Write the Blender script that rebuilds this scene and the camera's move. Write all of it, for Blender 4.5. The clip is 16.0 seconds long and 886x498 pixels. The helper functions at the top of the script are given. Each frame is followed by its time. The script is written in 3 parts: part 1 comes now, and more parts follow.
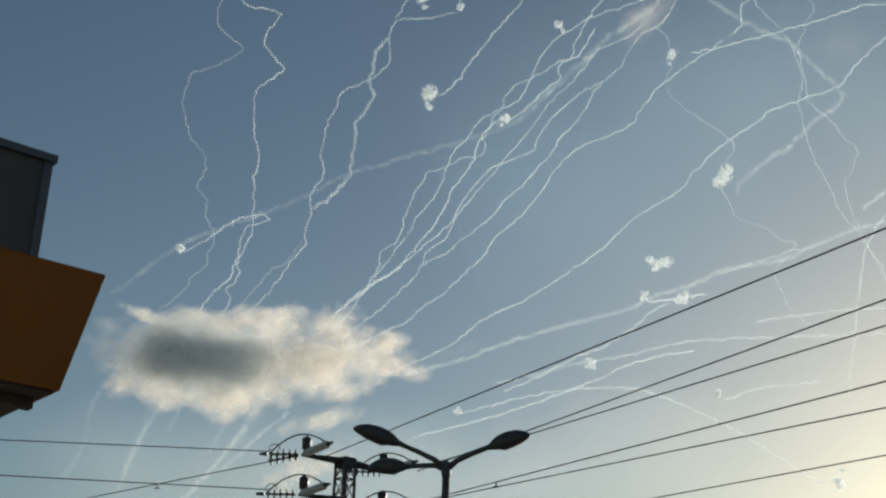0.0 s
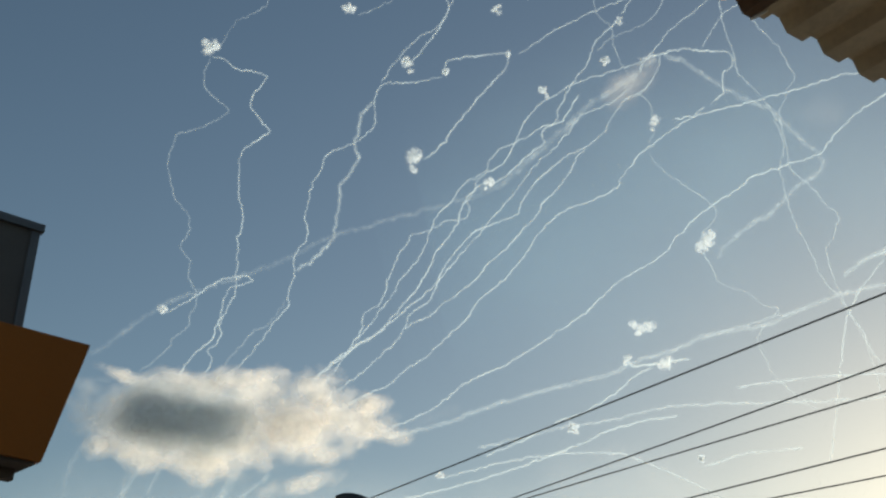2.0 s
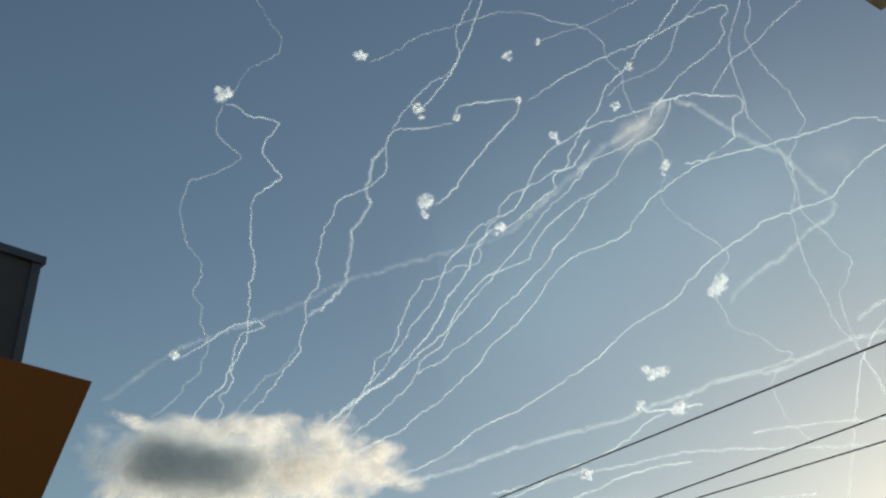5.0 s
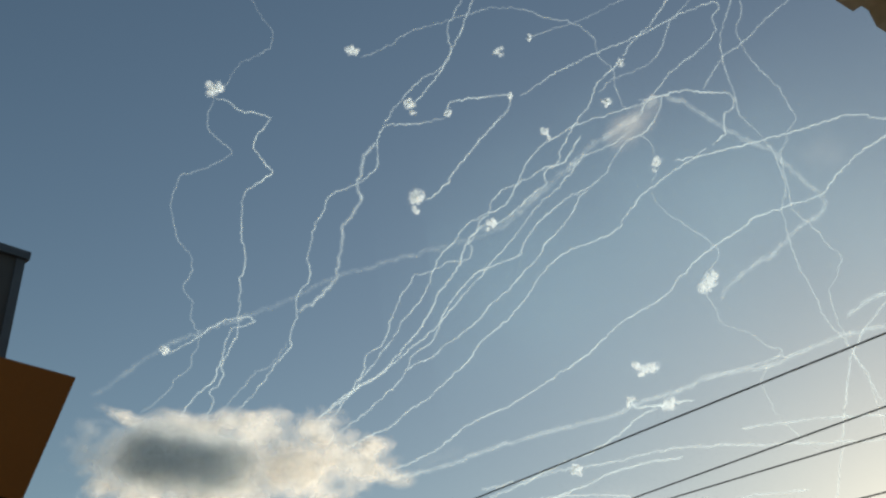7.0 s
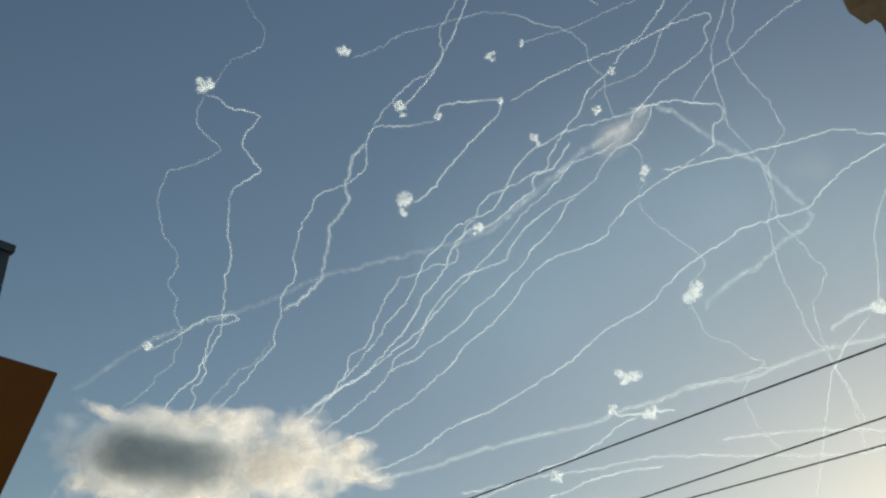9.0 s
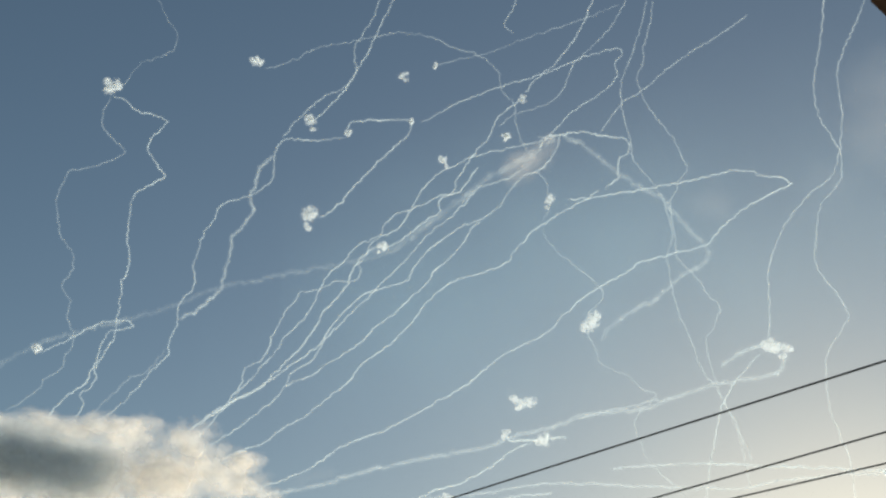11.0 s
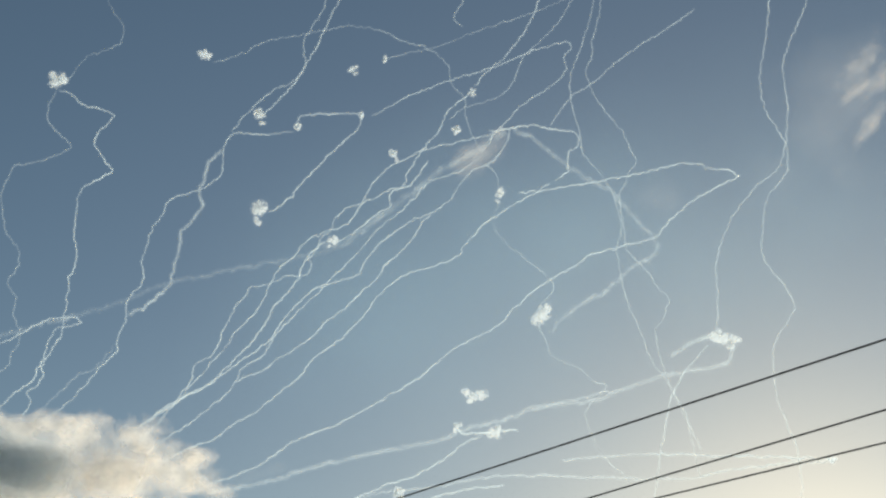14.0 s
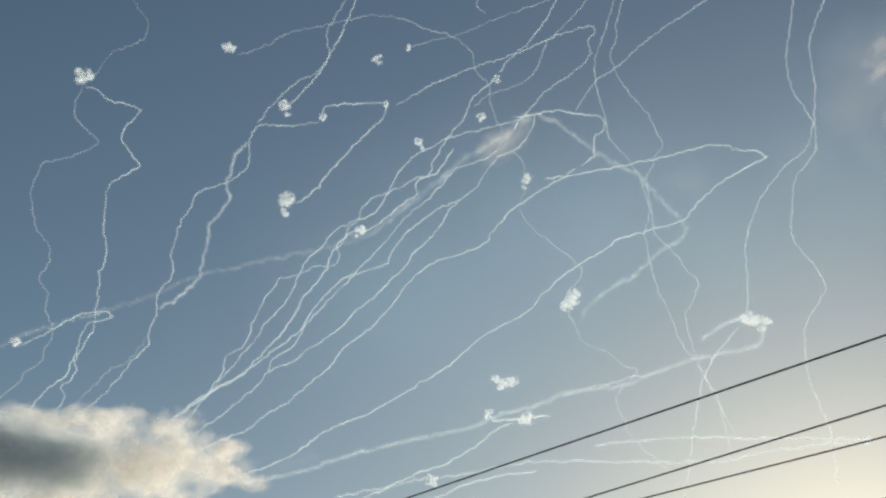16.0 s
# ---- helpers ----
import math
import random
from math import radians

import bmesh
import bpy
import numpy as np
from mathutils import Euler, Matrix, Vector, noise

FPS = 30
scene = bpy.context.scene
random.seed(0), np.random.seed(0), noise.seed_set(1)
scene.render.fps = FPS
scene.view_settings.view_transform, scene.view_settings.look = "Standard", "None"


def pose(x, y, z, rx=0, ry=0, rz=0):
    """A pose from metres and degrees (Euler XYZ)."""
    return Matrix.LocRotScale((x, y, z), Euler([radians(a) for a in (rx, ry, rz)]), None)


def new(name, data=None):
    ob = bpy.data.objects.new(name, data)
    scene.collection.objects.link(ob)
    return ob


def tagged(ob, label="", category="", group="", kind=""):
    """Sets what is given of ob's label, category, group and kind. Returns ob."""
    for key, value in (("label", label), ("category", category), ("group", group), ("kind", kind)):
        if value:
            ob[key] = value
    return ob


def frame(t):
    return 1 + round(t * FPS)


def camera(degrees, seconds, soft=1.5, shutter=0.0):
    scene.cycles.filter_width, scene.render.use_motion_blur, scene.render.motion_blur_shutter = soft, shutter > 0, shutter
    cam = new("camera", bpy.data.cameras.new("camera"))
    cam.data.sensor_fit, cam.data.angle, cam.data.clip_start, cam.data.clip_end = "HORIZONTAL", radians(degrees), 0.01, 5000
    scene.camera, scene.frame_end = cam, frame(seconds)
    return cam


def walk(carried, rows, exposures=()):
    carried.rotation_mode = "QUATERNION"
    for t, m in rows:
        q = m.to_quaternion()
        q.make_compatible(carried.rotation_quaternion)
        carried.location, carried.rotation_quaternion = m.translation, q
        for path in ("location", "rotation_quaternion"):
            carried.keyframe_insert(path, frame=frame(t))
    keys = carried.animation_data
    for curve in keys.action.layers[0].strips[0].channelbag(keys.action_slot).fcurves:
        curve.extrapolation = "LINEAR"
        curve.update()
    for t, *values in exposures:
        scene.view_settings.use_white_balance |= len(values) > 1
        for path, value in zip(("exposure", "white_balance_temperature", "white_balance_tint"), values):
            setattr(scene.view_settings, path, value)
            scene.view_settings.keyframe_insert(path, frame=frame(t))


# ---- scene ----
cam = camera(40.0, 16.0, soft=2.4)
PATH = [
    (0.0, -0.000, 0.000, 1.595, 111.93, -1.60, -0.67),
    (0.5, 0.042, -0.044, 1.553, 112.73, -1.55, -0.79),
    (1.0, 0.051, -0.105, 1.574, 113.35, -1.69, -0.96),
    (1.5, 0.035, -0.109, 1.596, 114.18, -1.63, -1.19),
    (2.0, -0.025, -0.090, 1.663, 114.91, -1.72, -1.57),
    (2.5, -0.072, 0.034, 1.684, 116.10, -1.83, -1.69),
    (3.0, -0.097, 0.196, 1.677, 117.03, -1.52, -1.39),
    (5.5, -0.049, 0.437, 1.771, 117.02, -1.81, -0.96),
    (6.0, -0.029, 0.437, 1.776, 116.80, -1.90, -1.30),
    (6.5, -0.020, 0.421, 1.777, 116.75, -1.92, -1.60),
    (7.0, -0.013, 0.427, 1.764, 116.83, -1.74, -1.45),
    (7.5, -0.021, 0.415, 1.787, 116.88, -1.92, -1.37),
    (8.0, -0.032, 0.425, 1.789, 116.88, -1.89, -1.24),
    (8.5, -0.046, 0.435, 1.813, 116.85, -2.33, -1.68),
    (9.0, -0.045, 0.508, 1.816, 117.03, -2.84, -2.73),
    (9.5, -0.188, 0.596, 1.848, 117.14, -3.36, -4.48),
    (10.0, -0.350, 0.665, 1.874, 117.55, -3.61, -6.20),
    (12.5, -0.728, 0.665, 1.869, 118.58, -3.02, -9.44),
    (13.0, -0.781, 0.657, 1.850, 118.37, -2.87, -9.80),
    (13.5, -0.814, 0.647, 1.843, 118.23, -2.53, -10.07),
    (14.0, -0.829, 0.639, 1.858, 118.05, -2.16, -10.14),
    (14.5, -0.822, 0.637, 1.889, 117.96, -1.85, -9.77),
    (15.0, -0.790, 0.650, 1.910, 117.79, -1.81, -9.52),
    (15.5, -0.742, 0.670, 1.953, 117.63, -1.85, -9.09),
    (16.0, -0.686, 0.693, 2.022, 117.41, -1.72, -8.44),
]
walk(cam, [(t, pose(x, y, z, rx, ry, rz)) for t, x, y, z, rx, ry, rz in PATH], [(0.0, 0.36, 7000, 4), (3.0, 0.64, 7000, 4), (5.5, 0.62, 7000, 4), (10.0, 0.54, 7000, 4), (13.0, 0.54, 7000, 4), (16.0, 0.48, 7000, 4)])

# ---- light: low hazy sun ahead and to the right, evening sky ----
SUN_AZ, SUN_EL = 27.0, 11.5
world = bpy.data.worlds.new("evening_sky")
scene.world = world
world.use_nodes = True
wn = world.node_tree.nodes
sky = wn.new("ShaderNodeTexSky")
sky.sky_type = 'NISHITA'
sky.sun_disc = False
sky.sun_elevation, sky.sun_rotation = radians(SUN_EL), radians(SUN_AZ)
sky.air_density, sky.dust_density, sky.ozone_density = 1.0, 0.43, 2.0
wn["Background"].inputs["Strength"].default_value = 0.055
world.node_tree.links.new(sky.outputs[0], wn["Background"].inputs["Color"])
sun = new("sun", bpy.data.lights.new("sun", 'SUN'))
sun.data.energy, sun.data.angle, sun.data.color = 3.6, radians(0.6), (1.0, 0.955, 0.895)
sun.matrix_world = pose(0, 0, 60, 90 - SUN_EL, 0, 180 - SUN_AZ)
scene.cycles.transparent_max_bounces = 48


# ---- materials ----
def material(name, rgb, rough=0.8, metal=0.0, scale=4.0, vary=0.25, bump=0.2, fine=60.0):
    """A plain surface with stains at a large scale, grain at a small one and fine relief."""
    m = bpy.data.materials.new(name)
    m.use_nodes = True
    n, l = m.node_tree.nodes, m.node_tree.links
    b = n["Principled BSDF"]
    b.inputs["Roughness"].default_value, b.inputs["Metallic"].default_value = rough, metal
    co = n.new("ShaderNodeTexCoord")
    big, small = n.new("ShaderNodeTexNoise"), n.new("ShaderNodeTexNoise")
    big.inputs["Scale"].default_value, small.inputs["Scale"].default_value = scale, fine
    big.inputs["Detail"].default_value, small.inputs["Detail"].default_value = 6, 3
    l.new(co.outputs["Object"], big.inputs["Vector"]), l.new(co.outputs["Object"], small.inputs["Vector"])
    add = n.new("ShaderNodeMath")
    add.operation = 'MULTIPLY_ADD'
    add.inputs[1].default_value = 0.35
    l.new(small.outputs[0], add.inputs[0]), l.new(big.outputs[0], add.inputs[2])
    ramp = n.new("ShaderNodeValToRGB")
    ramp.color_ramp.elements[0].position, ramp.color_ramp.elements[1].position = 0.4, 0.95
    ramp.color_ramp.elements[0].color = (*[c * (1 - vary) for c in rgb], 1)
    ramp.color_ramp.elements[1].color = (*[min(1, c * (1 + vary)) for c in rgb], 1)
    l.new(add.outputs[0], ramp.inputs[0]), l.new(ramp.outputs[0], b.inputs["Base Color"])
    bp = n.new("ShaderNodeBump")
    bp.inputs["Strength"].default_value, bp.inputs["Distance"].default_value = bump, 0.01
    l.new(small.outputs[0], bp.inputs["Height"]), l.new(bp.outputs[0], b.inputs["Normal"])
    return m


def vapour(name, rgb, through_share=0.65):
    """Sunlit smoke or cloud: white scattering, thinned out by its density. Returns the material, its nodes, links and the density's socket."""
    m = bpy.data.materials.new(name)
    m.use_nodes = True
    n, l = m.node_tree.nodes, m.node_tree.links
    n.remove(n["Principled BSDF"])
    dif, tra, clear = n.new("ShaderNodeBsdfDiffuse"), n.new("ShaderNodeBsdfTranslucent"), n.new("ShaderNodeBsdfTransparent")
    dif.inputs[0].default_value = tra.inputs[0].default_value = (*rgb, 1)
    white, both = n.new("ShaderNodeMixShader"), n.new("ShaderNodeMixShader")
    white.inputs[0].default_value = through_share
    l.new(dif.outputs[0], white.inputs[1]), l.new(tra.outputs[0], white.inputs[2])
    l.new(clear.outputs[0], both.inputs[1]), l.new(white.outputs[0], both.inputs[2])
    l.new(both.outputs[0], n["Material Output"].inputs[0])
    return m, n, l, both.inputs[0]


def math_node(n, l, op, a, b=None, c=None, clamp=False):
    k = n.new("ShaderNodeMath")
    k.operation, k.use_clamp = op, clamp
    for i, v in enumerate((a, b, c)):
        if isinstance(v, (int, float)):
            k.inputs[i].default_value = v
        elif v is not None:
            l.new(v, k.inputs[i])
    return k.outputs[0]


def noise_node(n, l, vector, scale, detail=4, rough=0.55):
    k = n.new("ShaderNodeTexNoise")
    k.inputs["Scale"].default_value, k.inputs["Detail"].default_value, k.inputs["Roughness"].default_value = scale, detail, rough
    l.new(vector, k.inputs["Vector"])
    return k.outputs[0]


def trail_smoke():
    m, n, l, out = vapour("trail_smoke", (0.80, 0.92, 0.99), 0.8)
    uv, co, dens = n.new("ShaderNodeUVMap"), n.new("ShaderNodeTexCoord"), n.new("ShaderNodeAttribute")
    dens.attribute_name = "share"
    xyz = n.new("ShaderNodeSeparateXYZ")
    l.new(uv.outputs[0], xyz.inputs[0])
    off = math_node(n, l, 'ABSOLUTE', math_node(n, l, 'MULTIPLY_ADD', xyz.outputs[1], 2.0, -1.0))
    core = math_node(n, l, 'POWER', math_node(n, l, 'SUBTRACT', 1.0, off, clamp=True), 1.1)
    clumps = noise_node(n, l, co.outputs["Object"], 0.055, 4, 0.65)
    puffs = noise_node(n, l, co.outputs["Object"], 0.011, 2)
    lumps = math_node(n, l, 'MULTIPLY_ADD', clumps, 1.5, math_node(n, l, 'MULTIPLY_ADD', puffs, 1.1, -0.5))
    a = math_node(n, l, 'MULTIPLY', math_node(n, l, 'MULTIPLY', core, lumps), math_node(n, l, 'MULTIPLY', dens.outputs["Fac"], 0.59), clamp=True)
    l.new(a, out)
    return m


def cloud_vapour(name, scale, gain, edge, top, detail=7, rough=0.6, rgb=(0.90, 0.915, 0.94), soft=1.0):
    """A cloud's body: an ellipsoid of radius 1 in its own coordinates, eaten away by noise at two scales."""
    m, n, l, out = vapour(name, rgb, 0.7)
    geo = n.new("ShaderNodeNewGeometry")
    vec = n.new("ShaderNodeVectorMath")
    vec.operation = 'LENGTH'
    at = n.new("ShaderNodeAttribute")
    at.attribute_name = "place"
    l.new(at.outputs["Vector"], vec.inputs[0])
    big = noise_node(n, l, geo.outputs["Position"], scale, detail, rough)
    body = math_node(n, l, 'MULTIPLY_ADD', big, edge, math_node(n, l, 'MULTIPLY', vec.outputs["Value"], -1.0))
    a = math_node(n, l, 'MULTIPLY', math_node(n, l, 'ADD', body, 1.0 - edge * 0.52), gain, clamp=True)
    a = math_node(n, l, 'POWER', a, soft)
    rim = math_node(n, l, 'MULTIPLY', math_node(n, l, 'SUBTRACT', 1.42, vec.outputs["Value"]), 2.6, clamp=True)
    l.new(math_node(n, l, 'MULTIPLY', math_node(n, l, 'MULTIPLY', a, rim), top), out)
    return m


ORANGE = material("orange_panel", (0.30, 0.087, 0.002), 0.5, 0, 0.6, 0.12, 0.05, 30)
GREY_PANEL = material("dark_grey_panel", (0.085, 0.08, 0.08), 0.6, 0, 1.5, 0.2, 0.1)
GREY_TRIM = material("grey_metal_trim", (0.12, 0.13, 0.15), 0.5, 0.3, 3, 0.2, 0.1)
SOFFIT = material("brown_soffit", (0.07, 0.05, 0.04), 0.8, 0, 2, 0.3, 0.2)
PLASTER = material("plaster", (0.45, 0.41, 0.36), 0.9, 0, 1.2, 0.2, 0.3)
STEEL = material("weathered_steel", (0.09, 0.09, 0.09), 0.6, 0.5, 6, 0.35, 0.2)
LAMP_BODY = material("dark_lamp_housing", (0.06, 0.06, 0.06), 0.5, 0.2, 6, 0.25, 0.1)
LENS = material("brown_lamp_lens", (0.12, 0.07, 0.05), 0.25, 0, 8, 0.2, 0.02)
WIRE = material("dull_wire", (0.10, 0.10, 0.10), 0.6, 0.4, 3, 0.2, 0.1)
RUBBER = material("black_polymer", (0.03, 0.03, 0.035), 0.5, 0, 9, 0.2, 0.1)
CERAMIC = material("brown_glazed_ceramic", (0.17, 0.13, 0.11), 0.55, 0, 9, 0.3, 0.05)
GLASSY = material("pale_grey_insulator", (0.62, 0.62, 0.58), 0.6, 0, 9, 0.2, 0.05)
TIN = material("brown_corrugated_sheet", (0.52, 0.42, 0.29), 0.4, 0.0, 1.4, 0.35, 0.25, 40)
TIN_DARK = material("dark_brown_sheet", (0.20, 0.12, 0.075), 0.75, 0.0, 2.2, 0.5, 0.3, 40)
RUST = material("orange_rust", (0.32, 0.17, 0.10), 0.9, 0.0, 12, 0.4, 0.3)
# near-white metal, only for the piece that stands in for a glint
GLINT_METAL = material("glint_metal", (0.8, 0.8, 0.78), 0.3, 0.6, 8, 0.1, 0.1)
TIMBER = material("dark_timber", (0.10, 0.07, 0.045), 0.8, 0, 5, 0.35, 0.4)
CONCRETE = material("dusty_concrete", (0.09, 0.085, 0.075), 0.9, 0, 0.3, 0.3, 0.5, 50)
TRAIL = trail_smoke()


# ---- helpers for meshes ----
def mesh_of(name, bm, mat, smooth=False):
    me = bpy.data.meshes.new(name)
    bm.normal_update()
    bm.to_mesh(me)
    bm.free()
    me.materials.append(mat)
    if smooth:
        for p in me.polygons:
            p.use_smooth = True
    return me


def part(name, bm, mat, parent, label="", smooth=False):
    ob = new(name, mesh_of(name, bm, mat, smooth))
    ob.parent = parent
    return tagged(ob, label)


def empty(name, x, y, z, rz=0.0):
    ob = new(name)
    ob.matrix_world = pose(x, y, z, 0, 0, rz)
    return ob


def add_box(bm, lo, hi, bevel=0.0, m=None):
    v = [bm.verts.new((x, y, z)) for x in (lo[0], hi[0]) for y in (lo[1], hi[1]) for z in (lo[2], hi[2])]
    f = [bm.faces.new([v[i] for i in q]) for q in ((0, 1, 3, 2), (4, 6, 7, 5), (0, 4, 5, 1), (2, 3, 7, 6), (0, 2, 6, 4), (1, 5, 7, 3))]
    if bevel:
        r = bmesh.ops.bevel(bm, geom=list({e for q in f for e in q.edges}), offset=bevel, segments=2, affect='EDGES')
        v = list({w for q in r["faces"] for w in q.verts} | {w for w in v if w.is_valid})
    if m is not None:
        bmesh.ops.transform(bm, matrix=m, verts=v)
    return bm


def box(lo, hi, bevel=0.0):
    return add_box(bmesh.new(), lo, hi, bevel)


def add_tube(bm, points, radius, sides=8):
    """A tube along points; radius is a number or one for each point."""
    pts = [Vector(p) for p in points]
    rad = radius if isinstance(radius, (list, tuple)) else [radius] * len(pts)
    rings = []
    for i, p in enumerate(pts):
        d = (pts[min(i + 1, len(pts) - 1)] - pts[max(i - 1, 0)]).normalized()
        a = d.cross(Vector((0, 0, 1)) if abs(d.z) < 0.95 else Vector((1, 0, 0))).normalized()
        b = d.cross(a)
        rings.append([bm.verts.new(p + (a * math.cos(t) + b * math.sin(t)) * rad[i]) for t in [2 * math.pi * k / sides for k in range(sides)]])
    for r, q in zip(rings, rings[1:]):
        for k in range(sides):
            bm.faces.new((r[k], r[(k + 1) % sides], q[(k + 1) % sides], q[k]))
    bm.faces.new(list(reversed(rings[0]))), bm.faces.new(rings[-1])
    return bm


def tube(points, radius, sides=8):
    return add_tube(bmesh.new(), points, radius, sides)


# ---- ground ----
bm = bmesh.new()
bmesh.ops.create_circle(bm, cap_ends=True, radius=4900, segments=96)
ground = tagged(new("ground", mesh_of("ground", bm, CONCRETE)), "grey dusty concrete ground reaching the horizon", "ground", kind="structure")


# ---- shop building with orange canopy ----
H = Vector((-0.778, -0.628, 0))     # along the front, to the near side
D = Vector((-0.628, 0.778, 0))      # into the building
CORNER_B = Vector((-3.57, 11.19, 4.54))


def on_front(s, d, z):
    """A place s metres along the front and d into the building from the canopy's lower corner."""
    return Vector((CORNER_B.x, CORNER_B.y, 0)) + H * s + D * d + Vector((0, 0, z))


def slab(pts_low, pts_high):
    bm = bmesh.new()
    lo, hi = [bm.verts.new(p) for p in pts_low], [bm.verts.new(p) for p in pts_high]
    k = len(lo)
    bm.faces.new(list(reversed(lo))), bm.faces.new(hi)
    for i in range(k):
        bm.faces.new((lo[i], lo[(i + 1) % k], hi[(i + 1) % k], hi[i]))
    bmesh.ops.recalc_face_normals(bm, faces=bm.faces)
    return bm


def shop_building():
    shop = tagged(new("shop_building"), "shop with flared orange canopy and dark grey box above", "building")
    FLARE_D, FLARE_S = -0.34, -0.15
    # outer skins of the canopy: front, end and top, each with thickness
    def skin(s0, d0, s1, d1, inward):
        low = [on_front(s0, d0, 4.54), on_front(s1, d1, 4.54)]
        out = lambda s, d: on_front(s + (FLARE_S if s < 1 else -FLARE_S), d + (FLARE_D if d < 1 else -FLARE_D), 5.64)
        high = [out(s0, d0), out(s1, d1)]
        return slab([low[0], low[1], low[1] + inward, low[0] + inward], [high[0], high[1], high[1] + inward, high[0] + inward])
    canopy = part("canopy", skin(0, 0, 9, 0, D * 0.04), ORANGE, shop, "orange sheet-metal canopy fascia leaning outwards")
    part("end_fascia", skin(0, 0.042, 0, 5.9, H * 0.04), ORANGE, canopy)
    part("back_fascia", skin(0, 6.0, 9, 6.0, D * -0.04), ORANGE, canopy)
    part("soffit", slab([on_front(s, d, 4.51) for s, d in ((0.045, 0.045), (9, 0.045), (9, 5.95), (0.045, 5.95))],
                        [on_front(s, d, 4.58) for s, d in ((0.045, 0.045), (9, 0.045), (9, 5.95), (0.045, 5.95))]), SOFFIT, canopy, "dark brown soffit boards")
    for k in range(6):
        d = 0.35 + k * 1.0
        part("rib_beam", slab([on_front(s, q, 4.41) for s, q in ((0.10, d), (9, d), (9, d + 0.12), (0.10, d + 0.12))],
                              [on_front(s, q, 4.508) for s, q in ((0.10, d), (9, d), (9, d + 0.12), (0.10, d + 0.12))]), SOFFIT, canopy)
    part("lip", slab([on_front(s + FLARE_S, q + FLARE_D, 5.642) for s, q in ((0.0, 0.0), (9, 0.0), (9, 0.05), (0.0, 0.05))],
                     [on_front(s + FLARE_S, q + FLARE_D, 5.655) for s, q in ((0.0, 0.0), (9, 0.0), (9, 0.05), (0.0, 0.05))]), ORANGE, canopy)
    part("canopy_roof", slab([on_front(s, d, 5.48) for s, d in ((0.0, 0.05), (9, 0.05), (9, 5.9), (0.0, 5.9))],
                             [on_front(s, d, 5.54) for s, d in ((0.0, 0.05), (9, 0.05), (9, 5.9), (0.0, 5.9))]), GREY_PANEL, canopy)
    part("wall", slab([on_front(s, d, 0.0) for s, d in ((1.6, 1.5), (9, 1.5), (9, 5.5), (1.6, 5.5))],
                      [on_front(s, d, 4.508) for s, d in ((1.6, 1.5), (9, 1.5), (9, 5.5), (1.6, 5.5))]), PLASTER, shop, "plain plaster shop wall")
    # sign box above, with a capping and a corner trim
    S0, D0 = 0.345, 0.17
    box_ = part("sign_box", slab([on_front(s, d, 5.54) for s, d in ((S0 + 0.02, D0 + 0.02), (9, D0 + 0.02), (9, 1.6), (S0 + 0.02, 1.6))],
                                 [on_front(s, d, 6.87) for s, d in ((S0 + 0.02, D0 + 0.02), (9, D0 + 0.02), (9, 1.6), (S0 + 0.02, 1.6))]), GREY_PANEL, shop, "dark grey panelled box")
    part("capping", slab([on_front(s, d, 6.87) for s, d in ((S0 - 0.03, D0 - 0.03), (9.02, D0 - 0.03), (9.02, 1.66), (S0 - 0.03, 1.66))],
                         [on_front(s, d, 6.95) for s, d in ((S0 - 0.03, D0 - 0.03), (9.02, D0 - 0.03), (9.02, 1.66), (S0 - 0.03, 1.66))]), GREY_TRIM, box_, "grey metal capping")
    part("corner_trim", slab([on_front(s, d, 5.542) for s, d in ((S0, D0), (S0 + 0.09, D0), (S0 + 0.09, D0 + 0.09), (S0, D0 + 0.09))],
                             [on_front(s, d, 6.867) for s, d in ((S0, D0), (S0 + 0.09, D0), (S0 + 0.09, D0 + 0.09), (S0, D0 + 0.09))]), GREY_TRIM, box_)
    return shop


shop_building()


# ---- corrugated porch roof over the viewer, and its wall ----
EAVE = Vector((1.165, 3.275, 4.05))
U, N = Vector((0.8142, 0.5806, 0)), Vector((0.5806, -0.8142, 0))
PITCH, SLOPE = 0.1972, 0.06


def roof_at(k, inward, h):
    return EAVE + U * (k * PITCH) + N * inward + Vector((0, 0, inward * SLOPE + h))


